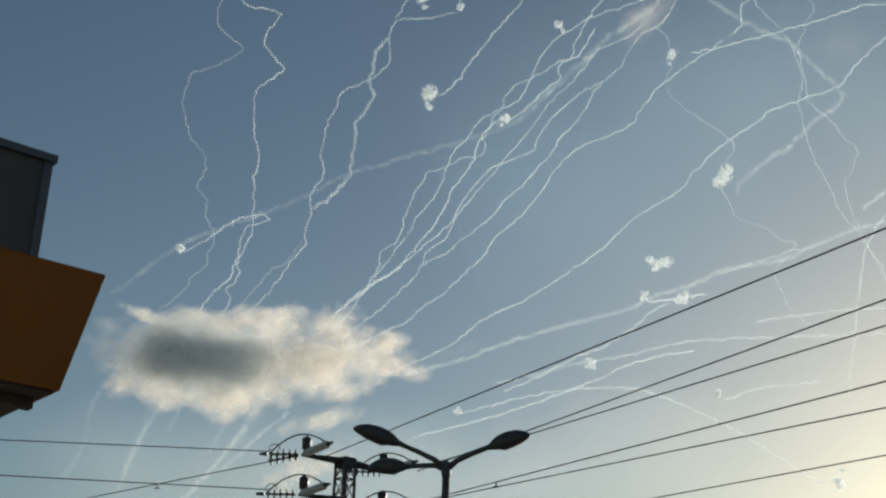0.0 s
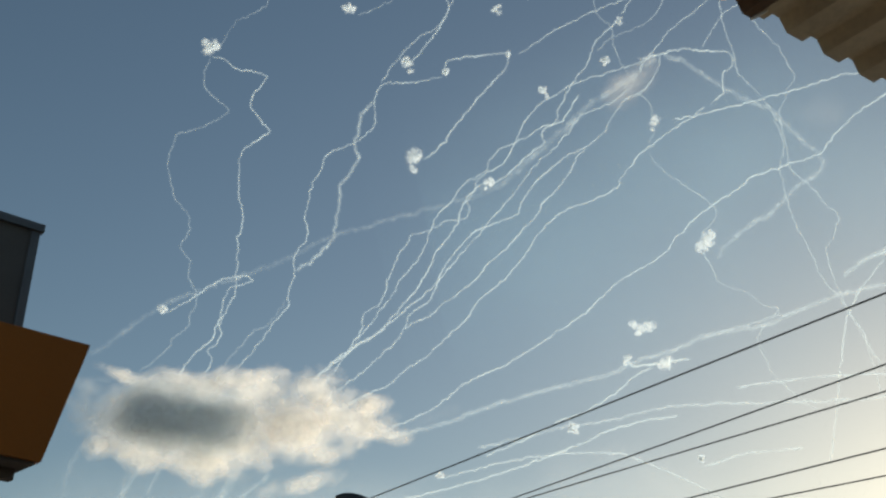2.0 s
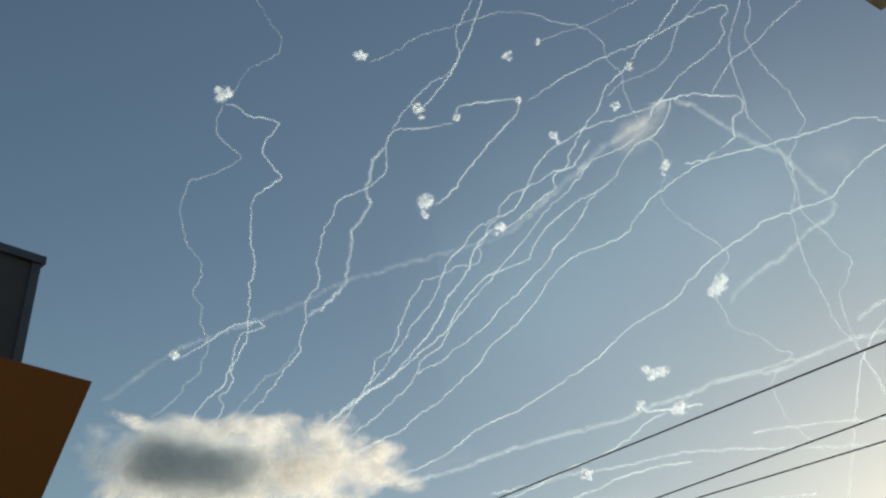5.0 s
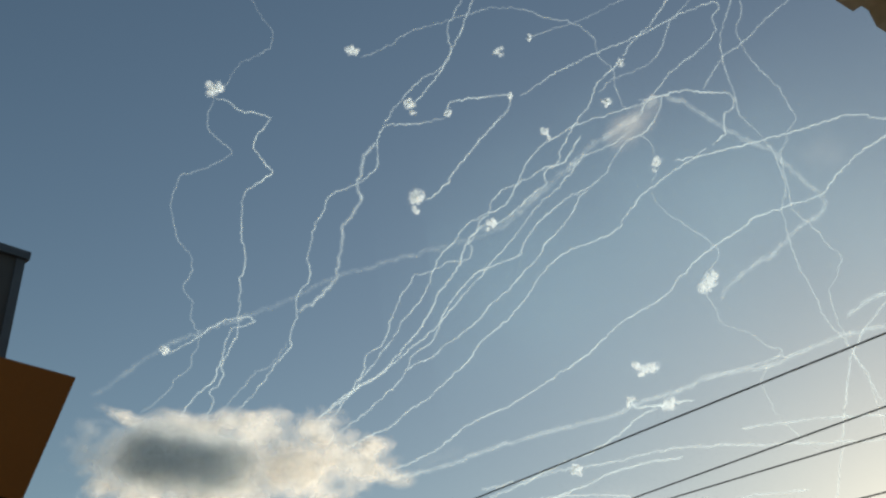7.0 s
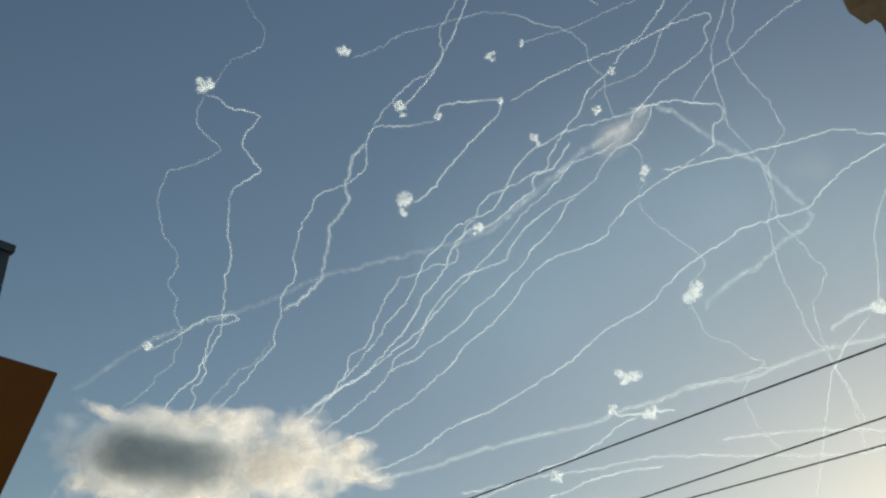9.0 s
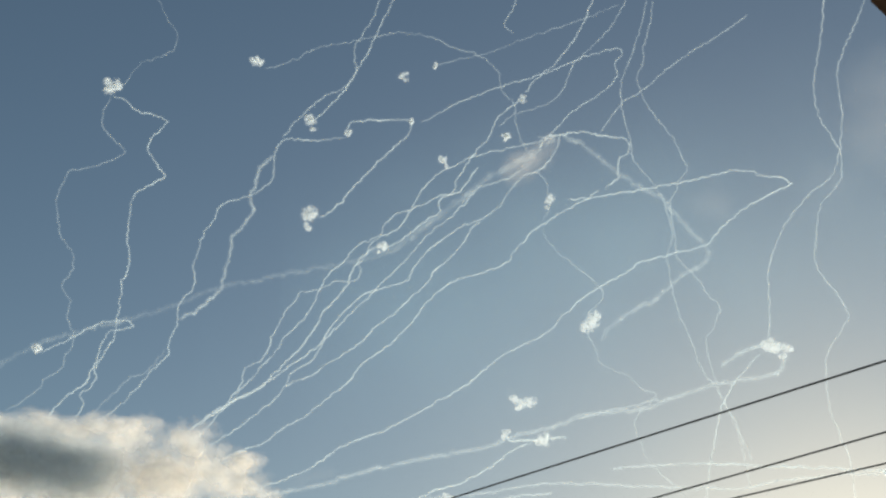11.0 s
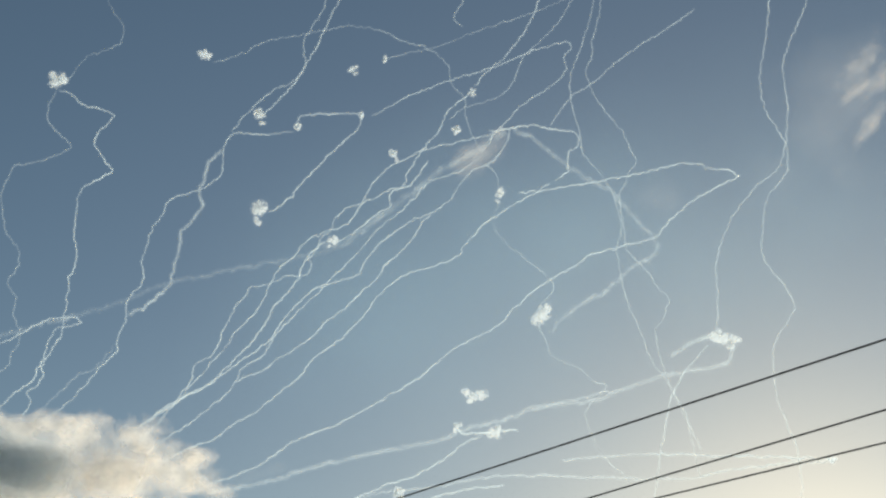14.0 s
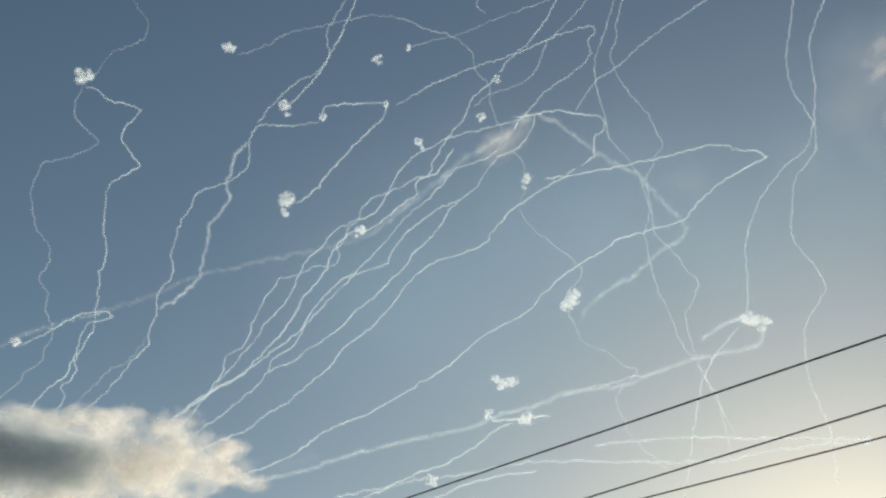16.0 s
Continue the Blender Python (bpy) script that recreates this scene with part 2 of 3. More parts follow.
def porch_roof():
    roof = tagged(new("porch_roof"), "brown corrugated sheet porch roof on dark timber purlins", "roof")
    profile = ((-0.50, 0.0), (-0.28, 0.0), (-0.04, 0.045), (0.14, 0.045), (0.30, 0.0), (0.5, 0.0))
    for sheet in range(7):
        bm = bmesh.new()
        rows_ = []
        for j in range(6):
            rows_.append([])
            for k in range(5):
                for dx, h in profile:
                    kk = -15.5 + sheet * 5 + k + dx
                    rows_[-1].append((roof_at(kk, j * 0.74 + (0.012 * math.sin(sheet * 2.3) if j == 0 else 0), h + 0.003 * (sheet % 2)), kk))
        top = [[bm.verts.new(p + Vector((0, 0, 0.004))) for p, _ in r] for r in rows_]
        low = [[bm.verts.new(p) for p, _ in r] for r in rows_]
        for j in range(5):
            for i in range(len(top[0]) - 1):
                bm.faces.new((top[j][i], top[j][i + 1], top[j + 1][i + 1], top[j + 1][i]))
                bm.faces.new((low[j][i], low[j + 1][i], low[j + 1][i + 1], low[j][i + 1]))
        for i in range(len(top[0]) - 1):
            bm.faces.new((top[0][i], low[0][i], low[0][i + 1], top[0][i + 1]))
        # the first three sheets are a darker brown than the rest
        part("roof_sheet", bm, TIN if sheet > 2 else TIN_DARK, roof, "" if sheet > 2 else "darker brown sheet")
    # small bright piece added at the eave to imitate a white glint
    glint = bmesh.new()
    add_tube(glint, [roof_at(-1.0, -0.012, -0.004), roof_at(-0.97, 0.02, -0.004), roof_at(-0.95, 0.05, -0.004)], [0.004, 0.006, 0.003], 6)
    part("glint_piece", glint, GLINT_METAL, roof, "small bright metal piece added as a glint")
    lip = bmesh.new()
    add_tube(lip, [roof_at(-1.75, -0.012, 0.01), roof_at(-1.6, -0.016, 0.03), roof_at(-1.4, -0.012, 0.055)], [0.006, 0.010, 0.005], 6)
    part("bent_lip", lip, RUST, roof, "bent rusty sheet edge")
    for inward in (1.5, 2.9):
        a, b = roof_at(-15.9, inward, -0.062), roof_at(18.9, inward, -0.062)
        part("purlin", slab([a + Vector((0, 0, -0.06)) + N * q[0] + (b - a) * q[1] for q in ((0, 0), (0.06, 0), (0.06, 1), (0, 1))],
                            [a + Vector((0, 0, 0.055)) + N * q[0] + (b - a) * q[1] for q in ((0, 0), (0.06, 0), (0.06, 1), (0, 1))]), TIMBER, roof)
    return roof


porch_roof()
w0, w1 = EAVE + U * -3.3 + N * 3.72, EAVE + U * 3.9 + N * 3.72
tagged(new("wall_south", mesh_of("wall_south", slab([Vector((p.x, p.y, 0)) + N * q for p, q in ((w0, 0), (w1, 0), (w1, 0.25), (w0, 0.25))],
       [Vector((p.x, p.y, 4.28)) + N * q for p, q in ((w0, 0), (w1, 0), (w1, 0.25), (w0, 0.25))]), PLASTER)), "plain plaster wall behind the porch", "wall", kind="structure")


# ---- street lamp with three arms ----
def lamp_head(parent, tip, root):
    """A flat tapered luminaire from root (at the arm) to tip."""
    tip, root = Vector(tip), Vector(root)
    d = (tip - root).normalized()
    side = d.cross(Vector((0, 0, 1))).normalized()
    up = side.cross(d).normalized()
    length = (tip - root).length
    def loft(stations, sides=14):
        bm = bmesh.new()
        rings = []
        for s, w, h0, h1 in stations:
            c = root + d * (s * length)
            ring = []
            for k in range(sides):
                a = 2 * math.pi * k / sides
                y, z = math.cos(a), math.sin(a)
                ring.append(bm.verts.new(c + side * (w * math.copysign(abs(y) ** 0.8, y)) + up * (z * (h1 if z > 0 else h0))))
            rings.append(ring)
        for r, q in zip(rings, rings[1:]):
            for k in range(sides):
                bm.faces.new((r[k], r[(k + 1) % sides], q[(k + 1) % sides], q[k]))
        bm.faces.new(list(reversed(rings[0]))), bm.faces.new(rings[-1])
        bmesh.ops.recalc_face_normals(bm, faces=bm.faces)
        return bm
    head = part("lamp_head", loft([(q[0], q[1] * 1.2, q[2] * 1.3, q[3] * 1.3) for q in ((-0.12, 0.035, 0.035, 0.035), (0.0, 0.045, 0.045, 0.05), (0.06, 0.075, 0.06, 0.08), (0.2, 0.12, 0.075, 0.12), (0.32, 0.145, 0.11, 0.14),
                                   (0.5, 0.155, 0.10, 0.15), (0.72, 0.145, 0.08, 0.13), (0.88, 0.105, 0.05, 0.085), (0.97, 0.055, 0.025, 0.04), (1.0, 0.02, 0.01, 0.015))]),
                LAMP_BODY, parent, "dark cobra-head lamp housing", True)
    part("lens", loft([(0.36, 0.10, 0.115, -0.08), (0.42, 0.125, 0.135, -0.07), (0.6, 0.125, 0.125, -0.06), (0.78, 0.09, 0.095, -0.05), (0.82, 0.06, 0.07, -0.04)]),
         LENS, head, "brownish lamp lens", True)


def street_lamp():
    lamp = tagged(empty("street_lamp", 0.20, 23.47, 0), "dark steel street lamp with three arms and cobra heads", "street lamp")
    hub = Vector((0, 0, 6.50))
    part("pole", tube([(0, 0, 0), (0, 0, 3), (0, 0, 6.42)], [0.11, 0.095, 0.075], 14), STEEL, lamp, smooth=True)
    part("base_plate", box((-0.2, -0.2, 0), (0.2, 0.2, 0.03), 0.005), STEEL, lamp)
    part("collar", tube([(0, 0, 6.28), (0, 0, 6.36), (0, 0, 6.55), (0, 0, 6.60)], [0.08, 0.092, 0.092, 0.05], 14), STEEL, lamp, smooth=True)
    for tip in ((-1.83, -0.2, 7.15), (1.62, -0.2, 7.12), (-1.55, 1.0, 6.62)):
        tip = Vector(tip)
        root = Vector((tip.x * 0.52, tip.y * 0.52, hub.z + (tip.z - hub.z) * 0.62))
        part("arm", tube([hub + Vector((0, 0, -0.06)), hub + (root - hub) * 0.25 + Vector((0, 0, 0.02)), hub + (root - hub) * 0.6 + Vector((0, 0, 0.02)), root], [0.075, 0.055, 0.05, 0.045], 12), STEEL, lamp, smooth=True)
        lamp_head(lamp, tip, root)
    return lamp


street_lamp()


# ---- lattice power pole ----
PX, PY = -2.71, 36.29
ARM = Vector((0.74, 0.67, 0)).normalized()
OUT = Vector((0.67, -0.74, 0)).normalized()


def insulator_string(parent, a, b, sheds, big, mat, label):
    """A string of discs from a to b."""
    a, b = Vector(a), Vector(b)
    pts, rad = [], []
    for k in range(sheds):
        for f, r in ((0.0, 0.03), (0.35, 0.04), (0.45, big), (0.6, big * 0.92), (0.65, 0.035)):
            pts.append(a + (b - a) * ((k + f) / sheds)), rad.append(r)
    pts.append(b), rad.append(0.03)
    part("insulator", tube(pts, rad, 12), mat, parent, label, True)


def power_pole():
    pole = tagged(empty("power_pole", PX, PY, 0), "dark lattice steel power pole with two crossarms", "power pole")
    top = 9.32
    w = lambda z: 0.30 - 0.0105 * z
    corners = ((-1, -1), (1, -1), (1, 1), (-1, 1))
    at = lambda c, z: ARM * (c[0] * w(z)) + OUT * (c[1] * w(z)) + Vector((0, 0, z))
    for c in corners:
        part("leg", tube([at(c, 0), at(c, top)], 0.045, 4), STEEL, pole)
    bm = bmesh.new()
    for i, c in enumerate(corners):
        q = corners[(i + 1) % 4]
        for k in range(14):
            z0, z1 = top - k * 0.62, top - (k + 1) * 0.62
            add_tube(bm, [at(c, z0), at(q, z1)], 0.022, 4), add_tube(bm, [at(q, z0), at(c, z1)], 0.022, 4), add_tube(bm, [at(c, z0), at(q, z0)], 0.025, 4)
    tagged(part("lattice", bm, STEEL, pole), kind="stuff")
    part("head_plate", slab([at(c, top - 0.30) * 1.0 for c in corners], [at(c, top + 0.02) for c in corners]), STEEL, pole)
    for z in (9.17, 8.01):
        for sgn in (-1, 1):
            for off in (-0.14, 0.14):
                part("crossarm", tube([ARM * (sgn * 0.2) + OUT * off + Vector((0, 0, z + 0.05)), ARM * (sgn * 0.95) + OUT * off * 0.7 + Vector((0, 0, z + 0.02)), ARM * (sgn * 1.60) + OUT * off * 0.3 + Vector((0, 0, z))], [0.09, 0.06, 0.045], 4), STEEL, pole)
            end = ARM * (sgn * 1.60) + Vector((0, 0, z))
            back, fore = Vector((-1, -0.05, -0.02)), Vector((0.53, -0.85, 0.02))
            insulator_string(pole, end + back * 0.12, end + back * 0.98, 5, 0.17, CERAMIC, "brown glazed insulator discs")
            insulator_string(pole, end + fore * 0.15, end + fore * 1.6, 9, 0.115, GLASSY, "pale grey insulator rod")
            if z > 9 and sgn < 0:
                insulator_string(pole, end + Vector((-0.1, 0, -0.03)), Vector((-4.90 - PX, 35.27 - PY, 8.96)), 5, 0.15, CERAMIC, "brown glazed insulator discs")
            post = end + ARM * (-sgn * 0.12)
            part("arrester", tube([post + Vector((0, 0, q)) for q in (0.0, 0.16, 0.18, 0.50, 0.53, 0.58)], [0.03, 0.03, 0.13, 0.14, 0.07, 0.03], 12), RUBBER, pole, "black surge arrester", True)
            loop = [end + back * 0.95 * (1 - s) + fore * 1.6 * s + Vector((0, 0, 0.42 * math.sin(math.pi * min(1, s * 1.02)) ** 0.8)) for s in [i / 14 for i in range(15)]]
            curl = [end + back * (0.85 + 0.16 * math.cos(a)) + Vector((0, 0, 0.14 + 0.15 * math.sin(a))) + OUT * 0.05 for a in [i * 0.42 - 1.2 for i in range(12)]]
            part("spare_wire_loop", tube(curl, 0.014, 6), WIRE, pole)
            part("jumper_cable", tube(loop, 0.022, 6), WIRE, pole)
            part("clamp", tube([end + fore * 1.58, end + fore * 1.85], [0.06, 0.035], 8), RUBBER, pole)
            part("clamp", tube([end + back * 1.02, end + back * 1.25], [0.06, 0.035], 8), RUBBER, pole)
    return pole


power_pole()


def power_line(a, b, sag=0.0, radius=0.017):
    a, b = Vector(a), Vector(b)
    pts = [a + (b - a) * (i / 40) - Vector((0, 0, sag * 4 * (i / 40) * (1 - i / 40))) for i in range(41)]
    return tagged(new("power_line", mesh_of("power_line", tube(pts, radius, 6), WIRE, True)), "thin dark overhead wire strung from the lattice pole", "wire", "overhead wires")


def damper(line, x, y, z):
    """A small weighted vibration damper clamped under a wire."""
    bm = tube([(x, y, z + 0.02), (x, y, z - 0.10)], 0.025, 6)
    add_tube(bm, [(x - 0.07, y + 0.05, z - 0.11), (x - 0.04, y + 0.03, z - 0.10), (x + 0.04, y - 0.03, z - 0.10), (x + 0.07, y - 0.05, z - 0.11)], [0.03, 0.016, 0.016, 0.03], 6)
    part("damper", bm, RUBBER, line, "small black vibration damper")


def line_through(a, b, start, end, z):
    """Endpoints of a level wire over the plan points a and b, from x = start to x = end."""
    f = lambda x: (x, a[1] + (b[1] - a[1]) * (x - a[0]) / (b[0] - a[0]), z)
    return f(start), f(end)


for a, b, start, z in (((2.0, 27.75), (12.0, 10.03), -3.65, 9.6), ((2.0, 34.20), (12.0, 15.01), -0.6, 9.6), ((2.0, 34.58), (12.0, 18.50), -0.4, 9.6),
                       ((2.0, 34.05), (12.0, 18.20), -0.9, 8.4), ((2.0, 34.93), (12.0, 22.01), -0.6, 8.4), ((2.0, 42.56), (12.0, 28.38), -1.0, 8.4)):
    wire = power_line(*line_through(a, b, start, 24.0, z))
    if start == -0.9:
        damper(wire, 1.73, 34.64, 8.4)
for a, b, z in (((-13.04, 35.8), (-5.12, 36.28), 9.47), ((-12.66, 35.23), (-5.02, 36.21), 8.31), ((-11.4, 41.6), (-4.95, 35.3), 8.93)):
    wire = power_line(*line_through(a, b, -5.0 if z != 8.93 else -4.92, -45.0, z))
    if z == 8.93:
        damper(wire, -8.95, 39.33, 8.93)


# ---- sky: smoke trails, bursts and clouds ----
def place(az, el, d):
    a, e = radians(az), radians(el)
    return Vector((d * math.cos(e) * math.sin(a), d * math.cos(e) * math.cos(a), d * math.sin(e) + 1.6))


TRAIL_COUNT = [0]


def spline(points, step):
    """A smooth way through the points (bearing and height in degrees)."""
    p = [Vector(q) for q in points]
    p = [p[0] * 2 - p[1]] + p + [p[-1] * 2 - p[-2]]
    way = []
    for i in range(1, len(p) - 2):
        n = max(2, int((p[i + 1] - p[i]).length / step))
        for k in range(n):
            s = k / n
            c = 0.5 * (2 * p[i] + (p[i + 1] - p[i - 1]) * s + (2 * p[i - 1] - 5 * p[i] + 4 * p[i + 1] - p[i + 2]) * s * s + (3 * p[i] - p[i - 1] - 3 * p[i + 1] + p[i + 2]) * s ** 3)
            way.append(p[i].lerp(p[i + 1], s).lerp(c, 0.6))
    return way + [p[-2]]


def smoke_trail(width, density, wobble, points):
    """A twisting rope of smoke: three crossed sheets about one axis, thinning out to their edges."""
    TRAIL_COUNT[0] += 1
    seed = TRAIL_COUNT[0] * 17.3
    dist = 3700 + 37 * (TRAIL_COUNT[0] * 7 % 23)
    axis = []
    for i, q in enumerate(spline(points, 0.075)):
        n1 = noise.noise_vector(Vector((q.x * 2.2, q.y * 2.2, seed)))
        n2 = noise.noise_vector(Vector((q.x * 7.0, q.y * 7.0, seed + 5)))
        n3 = noise.noise_vector(Vector((q.x * 3.4, q.y * 3.4, seed + 9)))
        axis.append(place(q.x + wobble * (1.2 * n1.x + 1.5 * n2.x) + 0.04 * n2.x + 0.075 * n3.x, q.y + wobble * (1.2 * n1.y + 1.5 * n2.y) + 0.04 * n2.y + 0.075 * n3.y, dist + 5 * n1.z))
    half = 0.5 * radians(width) * dist * 1.04
    verts, faces, uvs, dens = [], [], [], []
    n, beat = len(axis), min(0.5, 0.05 / width)
    for turn in range(3):
        base = len(verts)
        for i, c in enumerate(axis):
            d = (axis[min(i + 1, n - 1)] - axis[max(i - 1, 0)]).normalized()
            a = d.cross(c.normalized()).normalized()
            b = d.cross(a)
            r = half * (1 + 0.18 * noise.noise(Vector((i * beat, seed, 0.0))) + 0.14 * noise.noise(Vector((i * beat * 2.3, seed, 9.0))))
            t = math.pi * turn / 3 + 0.35
            o = (a * math.cos(t) + b * math.sin(t)) * r
            verts += [c - o, c + o]
            fade = min(1.0, (i + 0.4) / 2.5, (n - 0.6 - i) / 2.5)
            level = density * fade * (0.85 + 0.5 * noise.noise(Vector((i * 0.06, seed, 4.0))))
            dens += [level, level]
            if i:
                k = base + 2 * i
                faces.append((k - 2, k - 1, k + 1, k))
    me = bpy.data.meshes.new("smoke_trail")
    me.from_pydata(verts, [], faces)
    layer = me.uv_layers.new(name="UVMap")
    for lp in me.loops:
        layer.data[lp.index].uv = (lp.vertex_index // 2 * 0.1, lp.vertex_index % 2)
    at = me.attributes.new("share", 'FLOAT', 'POINT')
    at.data.foreach_set("value", dens)
    me.materials.append(TRAIL)
    word = "dense bright white" if density > 0.7 else "pale white" if density > 0.45 else "faint dispersing white"
    shape = "broad" if width > 0.25 else "thin"
    return tagged(new("smoke_trail", me), word + " " + shape + " winding smoke trail in the sky", "smoke trail", "smoke trails in the sky")


def sheets_into(store, centre, axes, half, count, cells, seed):
    """Adds a stack of curved sheets about centre to store (vertices, faces, places in the billow); half: the half axes in metres."""
    verts, faces, spot = store
    right, up, fwd = axes
    nx, ny = cells
    for k in range(count):
        w = (k + 0.5) / count * 2 - 1
        base = len(verts)
        for j in range(ny + 1):
            for i in range(nx + 1):
                a, b = (i / nx * 2 - 1) * 1.5, (j / ny * 2 - 1) * 1.5
                bulge = 0.25 * noise.noise(Vector((a * 2 + seed, b * 2, k * 0.7)))
                verts.append(centre + right * (a * half[0]) + up * (b * half[1]) + fwd * ((w + bulge) * half[2]))
                spot.append((a, b, w * 0.8))
                if i and j:
                    q = base + j * (nx + 1) + i
                    faces.append((q - nx - 2, q - nx - 1, q, q - 1))


def axes_at(c, tilt):
    fwd = c.normalized()
    right = fwd.cross(Vector((0, 0, 1))).normalized()
    up = right.cross(fwd)
    return right * math.cos(tilt) + up * math.sin(tilt), up * math.cos(tilt) - right * math.sin(tilt), fwd


def vapour_mesh(name, store, mat):
    me = bpy.data.meshes.new(name)
    me.from_pydata(store[0], [], store[1])
    at = me.attributes.new("place", 'FLOAT_VECTOR', 'POINT')
    at.data.foreach_set("vector", [x for q in store[2] for x in q])
    me.materials.append(mat)
    for p in me.polygons:
        p.use_smooth = True
    return me


def cloud(az, el, wide, high, deep, dist, sheets, mat, tilt, label, name="cloud", cells=(48, 28), parent=None):
    """A cloud of stacked curved sheets of vapour, that shade one another; sizes in metres (half axes)."""
    c = place(az, el, dist)
    store = ([], [], [])
    sheets_into(store, Vector((0, 0, 0)), axes_at(c, tilt), (wide, high, deep), sheets, cells, az)
    ob = new(name, vapour_mesh(name, store, mat))
    if parent is None:
        ob.matrix_world = Matrix.Translation(c)
        return tagged(ob, label, name.replace("_", " "))
    ob.parent = parent
    ob.location = c - parent.location
    return tagged(ob, label)


def smoke_puff(az, el, size, lobes=None):
    """A knot of smoke: a few billows round one centre; lobes as (across, up, radius) in shares of its size."""
    TRAIL_COUNT[0] += 1
    rnd = random.Random(TRAIL_COUNT[0])
    r = radians(size) * 4700
    c = place(az, el, 3650)
    if lobes is None:
        lobes = [(0.0, 0.05, 0.7)] + [(rnd.uniform(-0.6, 0.6), rnd.uniform(-0.75, 0.6), rnd.uniform(0.35, 0.55)) for _ in range(4)]
    store = ([], [], [])
    right, up, fwd = axes_at(c, 0.0)
    for n, (x, y, q) in enumerate(lobes):
        sheets_into(store, right * (x * r) + up * (y * r) + fwd * (r * rnd.uniform(-0.6, 0.6)), axes_at(c, rnd.uniform(-1.2, 1.2)),
                    (r * q * rnd.uniform(0.95, 1.15), r * q * rnd.uniform(0.8, 1.0), r * q * 0.5), 2, (12, 12), TRAIL_COUNT[0] + n * 3.1)
    ob = new("smoke_puff", vapour_mesh("smoke_puff", store, BURST))
    ob.matrix_world = Matrix.Translation(c)
    return tagged(ob, ("large" if size > 0.4 else "small") + " billowing white smoke burst in the sky", "smoke puff", "smoke bursts in the sky")


BURST = cloud_vapour("burst_smoke", 0.075, 2.0, 2.3, 0.50, 3, 0.55, (0.80, 0.88, 0.94))
# cumulus colours carry light: BRIGHT and BODY warm as sunlit, CORE cool as shaded
BRIGHT = cloud_vapour("bright_cloud", 0.0085, 1.2, 2.6, 0.60, 10, 0.64, (0.92, 0.88, 0.83))
BODY = cloud_vapour("cloud_body", 0.006, 0.9, 1.8, 0.55, 9, 0.6, (0.90, 0.87, 0.83))
CORE = cloud_vapour("dense_cloud", 0.0065, 1.5, 1.5, 0.95, 8, 0.56, (0.82, 0.86, 0.89))
LOOSE = cloud_vapour("loose_cloud", 0.014, 1.0, 2.8, 0.58, 9, 0.64, (0.86, 0.84, 0.81))
HAZE = cloud_vapour("thin_haze", 0.004, 0.6, 2.2, 0.13, 6, 0.55)
TORN = cloud_vapour("torn_cloud", 0.026, 0.7, 3.3, 0.30, 10, 0.72, (0.90, 0.86, 0.82))
VEIL = cloud_vapour("faint_haze", 0.008, 0.5, 2.6, 0.08, 6, 0.55)
WIDE = cloud_vapour("wide_haze", 0.0010, 0.75, 0.7, 0.26, 4, 0.5, (0.50, 0.80, 0.97), 2.0)
LOW = cloud_vapour("low_haze", 0.0016, 0.8, 0.9, 0.33, 5, 0.5, (0.84, 0.90, 0.93), 1.6)
SMEAR = cloud_vapour("smoke_smear", 0.012, 0.75, 1.5, 0.34, 6, 0.58, (0.94, 0.90, 0.86))
cumulus = new("cloud")
cumulus.location = place(-9.0, 16.3, 3000)
tagged(cumulus, "bright backlit cumulus cloud with a ragged edge and grey core", "cloud")
for az, el, wide, high in ((-11.7, 16.1, 260, 112), (-11.5, 16.0, 205, 90)):
    cloud(az, el, wide, high, 70, 2990, 4, CORE, 0.0, "smooth dense core, tinted cool grey as in shade", "billow", (30, 20), cumulus)
for az, el, wide, high in ((-7.6, 16.3, 300, 110), (-12.6, 16.0, 190, 105)):
    cloud(az, el, wide, high, 60, 3160, 3, BODY, 0.05, "soft body of the cloud, tinted cream as in evening sun", "billow", (40, 24), cumulus)
for az, el, wide, high, tilt in ((-7.7, 17.6, 120, 74, 0.1), (-5.3, 18.0, 105, 66, 0.1), (-3.6, 16.8, 115, 76, -0.1), (-6.2, 16.3, 135, 90, 0.2), (-8.2, 15.1, 140, 74, 0.0),
                                 (-10.5, 14.3, 150, 56, -0.1), (-11.2, 17.8, 130, 42, -0.1), (-8.9, 18.1, 90, 44, 0.1), (-14.6, 17.9, 110, 24, -0.3), (-13.3, 14.4, 115, 48, -0.2),
                                 (-14.9, 14.7, 55, 42, 0.0), (-4.4, 15.0, 80, 42, 0.3), (-1.8, 16.2, 66, 36, -0.2), (-2.5, 17.4, 56, 32, 0.3)):
    cloud(az, el, wide, high, 40, 3040, 2, BRIGHT, tilt, "ragged bright edge, tinted cream as in evening sun", "billow", (26, 18), cumulus)
cloud(-5.4, 13.7, 110, 32, 30, 3100, 2, LOOSE, 0.3, "small loose white cloud")
cloud(-5.8, 11.4, 120, 50, 30, 3100, 2, LOOSE, 0.3, "small loose white cloud")
cloud(0.2, 16.9, 90, 26, 30, 3100, 2, VEIL, 0.4, "thin pale wisp of cloud")
cloud(31.8, 35.4, 95, 34, 30, 3300, 2, TORN, 0.75, "soft torn white cloud")
cloud(31.2, 34.2, 60, 22, 30, 3320, 2, TORN, 0.7, "soft torn white cloud")
cloud(33.0, 34.6, 90, 40, 30, 3310, 2, TORN, 0.6, "soft torn white cloud")
cloud(31.6, 32.5, 110, 24, 20, 3340, 2, TORN, 0.78, "long thin torn wisp of white cloud")
